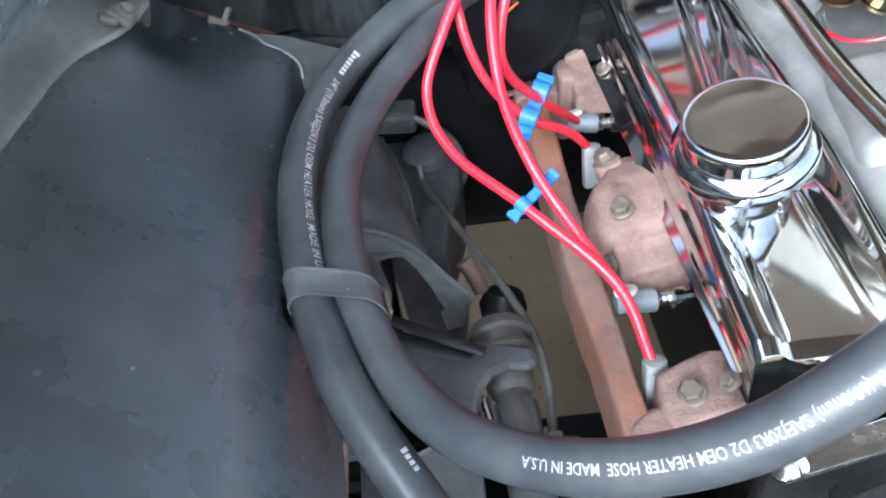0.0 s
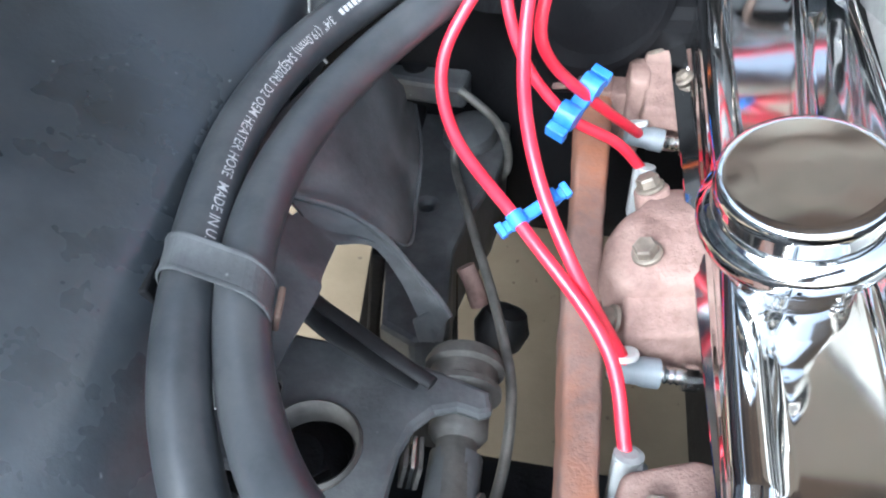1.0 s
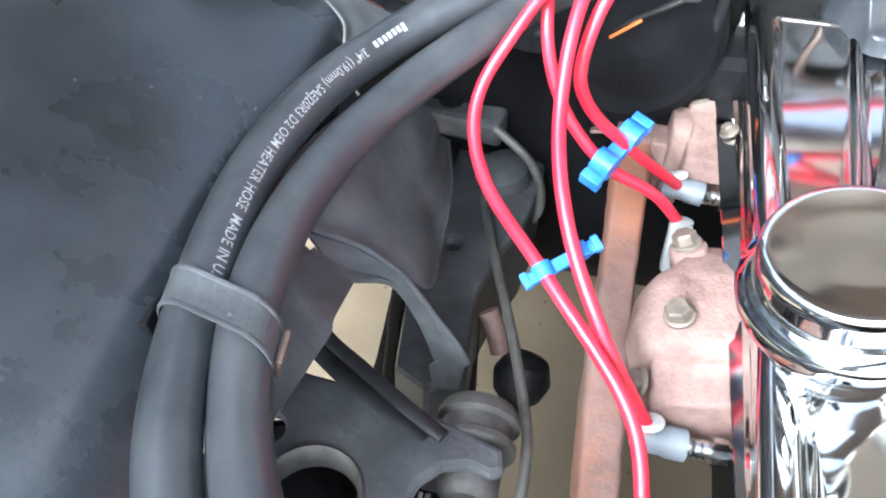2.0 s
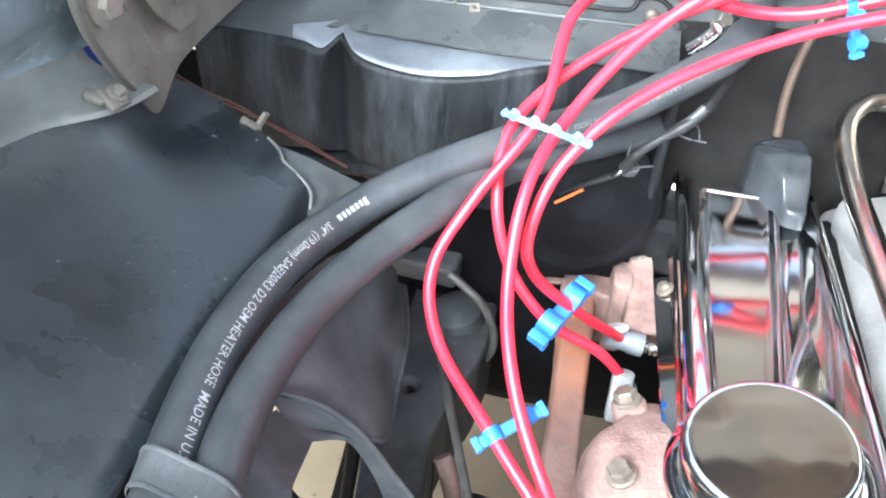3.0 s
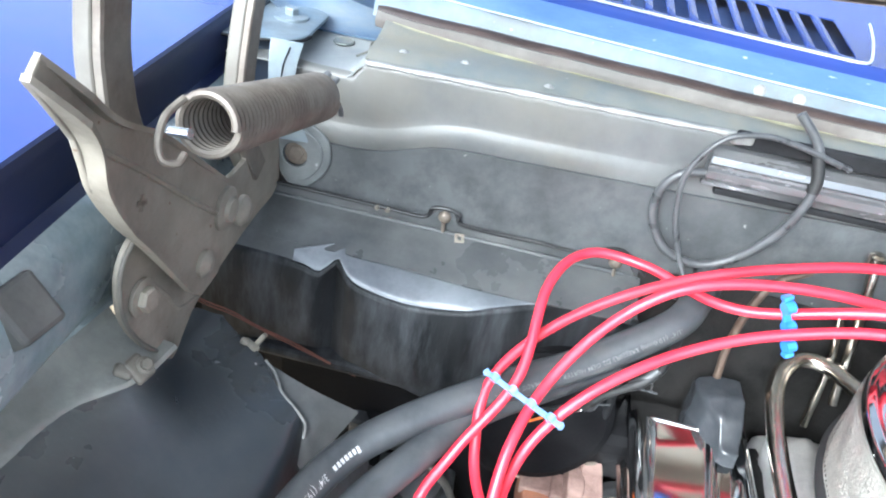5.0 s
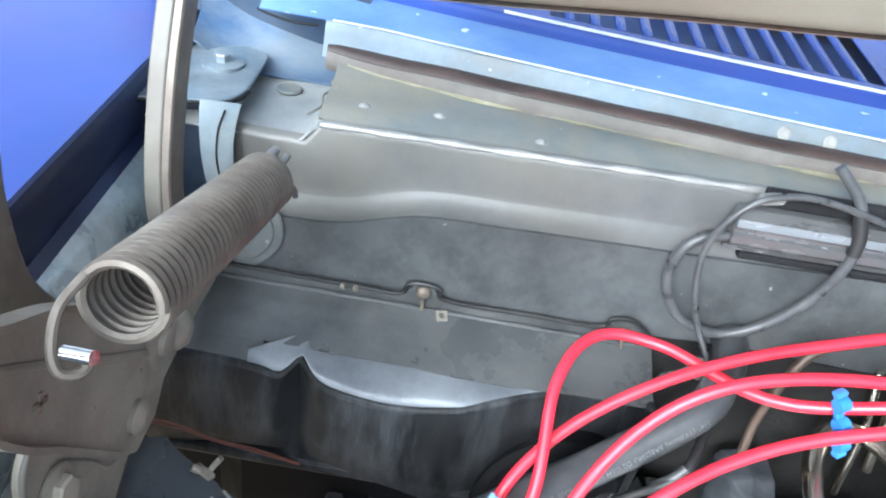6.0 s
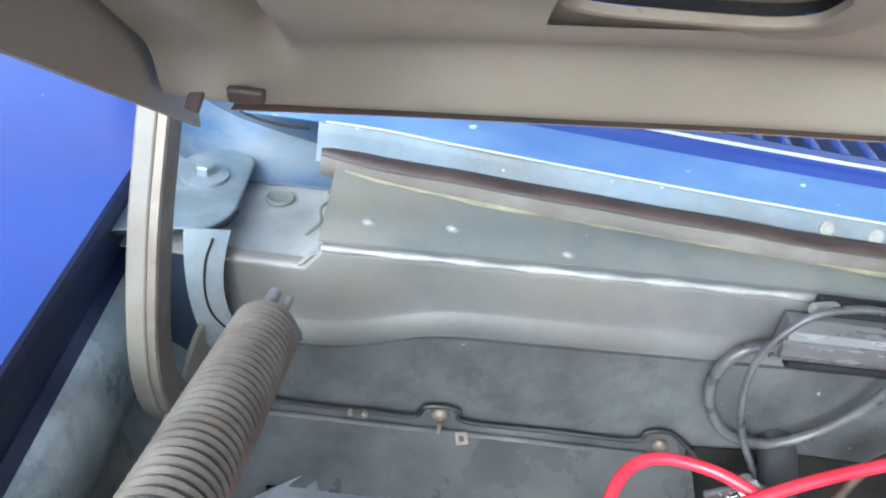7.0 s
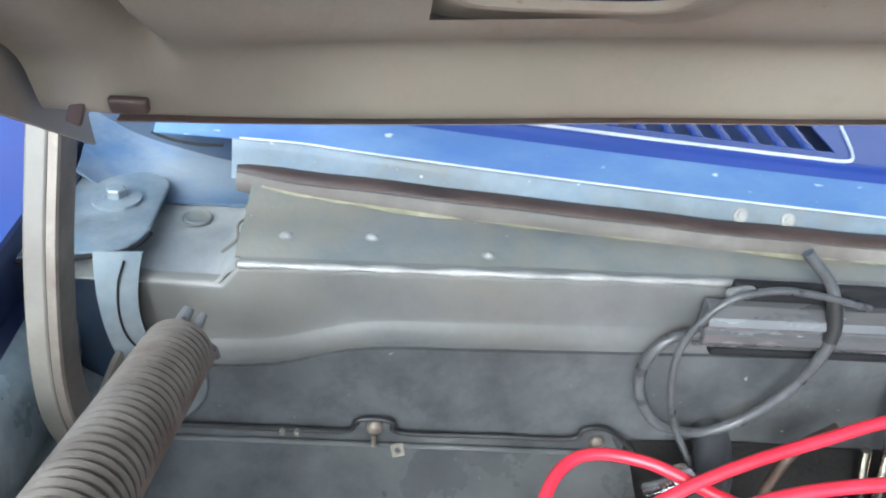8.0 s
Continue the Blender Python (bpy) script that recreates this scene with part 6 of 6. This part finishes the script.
part("inner_leaf", bar_web(_st, 0.005, 0.016), "spring", _fs, "brown dusty inner leaf")

spring = thing("hood_spring", (-0.15, 0.72, 0.98), "dusty coiled hood spring with hooked ends", "coil spring")
S0, S1 = Vector((-0.152, 0.650, 0.998)), Vector((-0.150, 0.836, 0.947))


def coil_bm():
    ax = (S1 - S0).normalized()
    a = ax.cross(Vector((0, 0, 1))).normalized()
    b = a.cross(ax)
    turns, R, r = 34, 0.0163, 0.0025
    pts = []
    n = turns * 26
    for i in range(n + 1):
        th = 2 * math.pi * turns * i / n
        pts.append(S0 + (S1 - S0) * (i / n) + (a * math.cos(th) + b * math.sin(th)) * R)
    rings = []
    for i, p in enumerate(pts):
        t = (pts[min(i + 1, n)] - pts[max(i - 1, 0)]).normalized()
        rad = (p - (S0 + (S1 - S0) * (i / n))).normalized()
        s = t.cross(rad)
        rings.append([p + (rad * math.cos(k) + s * math.sin(k)) * r for k in (2 * math.pi * j / 7 for j in range(7))])
    return loft(rings)


coil_ob = part("coil", coil_bm(), "spring", spring)
part("front_hook", tube([S0 + Vector((-0.010, -0.003, 0.014)), S0 + Vector((-0.014, -0.016, 0.008)), S0 + Vector((-0.013, -0.026, -0.002)), S0 + Vector((-0.009, -0.030, -0.009)), S0 + Vector((-0.003, -0.026, -0.011)), S0 + Vector((-0.002, -0.020, -0.008))], 0.0021, 30, 8), "spring", coil_ob)
part("rear_hook", tube([S1 + Vector((0.0, 0.002, 0.014)), S1 + Vector((0.0, 0.014, 0.010)), S1 + Vector((-0.004, 0.026, 0.0)), S1 + Vector((-0.012, 0.030, -0.010))], 0.0022, 20, 8), "spring", coil_ob)
part("pin", tube([(-0.139, 0.606, 1.0145), (-0.144, 0.607, 1.0135), (-0.150, 0.608, 1.0125)], 0.0026, 8, 10), "plug", spring, "bright bare pin")
part("rear_pin", merge(tube([(-0.152, 0.838, 0.952), (-0.150, 0.848, 0.958), (-0.148, 0.853, 0.961)], lambda f: 0.0048 - 0.002 * f, 10, 10), tube([(-0.145, 0.838, 0.948), (-0.142, 0.846, 0.956), (-0.140, 0.851, 0.959)], lambda f: 0.003 - 0.001 * f, 10, 10), tube([(-0.142, 0.845, 0.942), (-0.137, 0.852, 0.936), (-0.135, 0.853, 0.928)], 0.002, 10, 8)), "arm", spring, "split pin end of the spring")

# corner bracket, strap and bolt by the hinge
corner = thing("corner_bracket", (-0.22, 0.94, 0.95), "bluish grey bolted corner bracket between fender and cowl", "bracket")
part("top_plate", plate(round_poly([(-0.262, 0.888), (-0.224, 0.899), (-0.199, 0.907), (-0.190, 0.925), (-0.193, 0.998), (-0.226, 1.016), (-0.250, 1.010), (-0.266, 0.96)], 0.010), 0.003, Matrix.Translation((0, 0, 0.958)), 0.0015), "cornerplate", corner)
part("bolt", merge(hexbolt((-0.2195, 0.964, 0.9625), (0, 0, 1), 0.0065, 0.008), lathe([(0.0155, 0), (0.0155, 0.0025), (0.008, 0.0032)], Matrix.Translation((-0.2195, 0.964, 0.961)), 28)), "cornerplate", corner, "bolt on a wide washer")
part("strap", sheet(lambda u, v: Vector((-0.214 + 0.027 * u + 0.014 * v * v - 0.006 * u * math.sin(v * 3), 0.902 - 0.010 * math.sin(v * 2.4) + 0.004 * u, 0.961 - 0.085 * v)), 10, 20, 0.002), "bluegrey", corner, "pale bluish curved strap")
part("seam", tube([(-0.1965, 0.9000, 0.957), (-0.2005, 0.8965, 0.942), (-0.2005, 0.8925, 0.922), (-0.196, 0.8915, 0.905), (-0.184, 0.8945, 0.888)], 0.0007, 30, 8), "under", corner, "dark seam down the strap")
# Black tube draws the gap's darkness along the plate edge.
part("plate_edge", tube([(-0.260, 0.8875, 0.9590), (-0.224, 0.898, 0.9590), (-0.201, 0.9055, 0.9590), (-0.192, 0.916, 0.9590), (-0.1893, 0.930, 0.9590)], 0.0014, 30, 8), "under", corner, "black tube standing in for the gap round the plate")
# Shade in this corner is put into the walls' darker blue.
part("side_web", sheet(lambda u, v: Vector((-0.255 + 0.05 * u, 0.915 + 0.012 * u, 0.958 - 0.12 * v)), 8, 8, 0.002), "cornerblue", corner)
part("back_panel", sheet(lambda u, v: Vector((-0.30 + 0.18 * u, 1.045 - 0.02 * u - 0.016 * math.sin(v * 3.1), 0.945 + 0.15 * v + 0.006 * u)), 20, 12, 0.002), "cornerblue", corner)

part("rear_slope", sheet(lambda u, v: Vector((-0.252 + 0.137 * u, 0.984 + 0.052 * v + 0.008 * u, 0.9475 + 0.044 * v ** 1.7 + 0.022 * max(0.0, 1 - u / 0.35) ** 2 + 0.003 * math.sin(u * 7) * v)), 28, 14, 0.002), "cornerslope", corner, "stained blue sloping corner panel")
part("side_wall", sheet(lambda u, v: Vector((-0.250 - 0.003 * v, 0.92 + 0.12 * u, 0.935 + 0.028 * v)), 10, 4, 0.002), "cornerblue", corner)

# ---- hood ----
hood = thing("hood", (0.45, 0.8, 1.09), "opened blue hood, its dusty tan underside with pressed ribs and slots", "hood")
HA = radians(35)
HC, HN = math.cos(HA), math.sin(HA)


def hood_edge(x):
    """Height of the hood's back edge."""
    return 1.082 + 0.031 * min(1, max(0, (x + 0.16) / 0.35))


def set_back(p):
    """Push the hood's middle back about the camera's place, fitting its view; corners stay."""
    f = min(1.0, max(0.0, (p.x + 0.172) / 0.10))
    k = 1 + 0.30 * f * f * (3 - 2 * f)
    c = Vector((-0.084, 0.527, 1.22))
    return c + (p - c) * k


def hood_under(u, v):
    x = -0.185 + 1.02 * u * u
    s = 0.90 * v ** 1.8
    y = 0.826 - s * HC
    z = hood_edge(x) + 0.0113 + s * HN
    roll = 0.013 * math.exp(-((s - 0.016) / 0.014) ** 2) - 0.006 * math.exp(-((s - 0.048) / 0.014) ** 2) * (1 / (1 + math.exp(-(x + 0.10) * 60)))
    roll -= 0.020 * math.exp(-((x + 0.143 + 0.14 * (s - 0.055)) / 0.0075) ** 2) / (1 + math.exp(-(s - 0.04) * 200))
    dip = 0.004 / (1 + math.exp(-(s - 0.088) * 300))
    side = 1 / (1 + math.exp(-(x + 0.135 + 0.25 * s) * 130))
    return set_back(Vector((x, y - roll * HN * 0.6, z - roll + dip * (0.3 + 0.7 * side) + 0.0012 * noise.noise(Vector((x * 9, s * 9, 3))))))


_hu = sheet(lambda u, v: hood_under(u, v * 0.421), 150, 56, 0.0)
SLOT_X, SLOT_S = -0.008, 0.105


def hood_local(x, s, d):
    """A place on the hood's underside: x across, s up the slope, d out of the surface."""
    s += 0.17 * x
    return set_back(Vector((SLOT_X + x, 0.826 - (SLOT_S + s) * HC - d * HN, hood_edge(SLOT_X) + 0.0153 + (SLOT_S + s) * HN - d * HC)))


for f in list(_hu.faces):
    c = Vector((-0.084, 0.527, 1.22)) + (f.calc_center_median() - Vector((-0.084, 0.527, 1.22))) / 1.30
    if abs(c.x - SLOT_X) < 0.040 and abs((0.826 - c.y) / HC - SLOT_S) < 0.020:
        _hu.faces.remove(f)
part("inner_panel", _hu, "hood", hood)
# Unseen forward part is coloured dark for what the chrome mirrors.
part("forward_panel", sheet(lambda u, v: hood_under(u, 0.421 + 0.579 * v), 60, 24, 0.0), "darkhood", hood, "unseen forward part of the underside, made dark for reflections")


def hood_skin(u, v):
    s = v * 0.89
    x = -0.190 + 1.025 * u
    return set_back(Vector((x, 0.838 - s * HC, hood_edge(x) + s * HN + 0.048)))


part("outer_skin", sheet(hood_skin, 30, 30, 0.0015), "blue", hood)
part("side_flange", sheet(lambda u, v: Vector((-0.188 - 0.010 * v, 0.862 - 1.10 * u * math.cos(radians(31)) + 0.006 * v, 1.049 + 1.10 * u * math.sin(radians(31)) + 0.075 * v)), 30, 5, 0.002), "hood", hood)
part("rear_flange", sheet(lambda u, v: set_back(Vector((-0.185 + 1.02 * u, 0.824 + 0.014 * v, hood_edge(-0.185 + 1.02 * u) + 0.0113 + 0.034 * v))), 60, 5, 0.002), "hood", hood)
# Rusty strip whose dark tone also holds the rolled edge's shade.
part("edge_band", sheet(lambda u, v: hood_under(0.16 + 0.84 * u, 0.003 + 0.097 * v) + Vector((0, -0.0015, -0.0022)), 120, 24, 0.0006), "hoodedge", hood, "rusty rolled rear edge, its shade put into the colour")
part("hinge_recess", merge(lump(pose(-0.152, 0.8075, 1.0935, 20, 0, 4), (0.016, 0.004, 0.007), 0.0016, 0.0016), lump(pose(-0.173, 0.807, 1.089, 10, 20, 0), (0.006, 0.003, 0.012), 0.001, 0.0012)), "sealdark", hood, "rusty lump by the hinge")
part("hinge_hole", tube([Vector((-0.169 + 0.0042 * math.cos(a), 0.8062 - 0.0022 * math.sin(a), 1.0965 + 0.0042 * math.sin(a))) for a in (math.pi * k / 8 for k in range(17))], 0.0011, 40, 8), "sealdark", hood, "rusty rim of a small hole")
_so = [(0.035 * math.copysign(abs(math.cos(a)) ** 0.45, math.cos(a)), 0.0155 * math.copysign(abs(math.sin(a)) ** 0.6, math.sin(a))) for a in (2 * math.pi * k / 64 for k in range(64))]
part("slot_rim", loft([[hood_local(x * k * (1 + e / 0.035), y * k * (1 + e / 0.0155), d) for x, y in _so] for k, e, d in ((1.0, 0.016, -0.004), (1.0, 0.013, 0.0004), (1.0, 0.004, 0.0007), (1.0, 0.0015, 0.0016), (1.0, 0.0, 0.001), (1.0, 0.0, -0.002))], caps=False), "hood", hood, "pressed rim of an oval slot")
# Black wall puts the darkness between the two skins into colour.
part("slot_gap", loft([[hood_local(x * k, y * k, d) for x, y in _so] for k, d in ((1.0, -0.0022), (1.02, -0.0035), (1.02, -0.0062))], caps=False), "under", hood, "black wall standing in for the dark gap round the slot")
part("slot_floor", loft([[hood_local(x * 1.15, y * 1.2, d) for x, y in _so] for d in (-0.008, -0.0065)]), "hood", hood, "dusty inner skin seen through the slot")
_rng = random.Random(4)
for k in range(9):
    xx = -0.02 + 0.021 * k + _rng.uniform(-0.006, 0.006)
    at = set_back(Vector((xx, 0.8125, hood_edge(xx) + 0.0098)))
    part("rust_scab", lump(pose(at.x, at.y, at.z, 25, 0, _rng.uniform(-8, 8)), (_rng.uniform(0.008, 0.018), 0.006, 0.002), 0.0012, 0.0006), "rustbolt", hood, "flaking rust on the rolled edge")
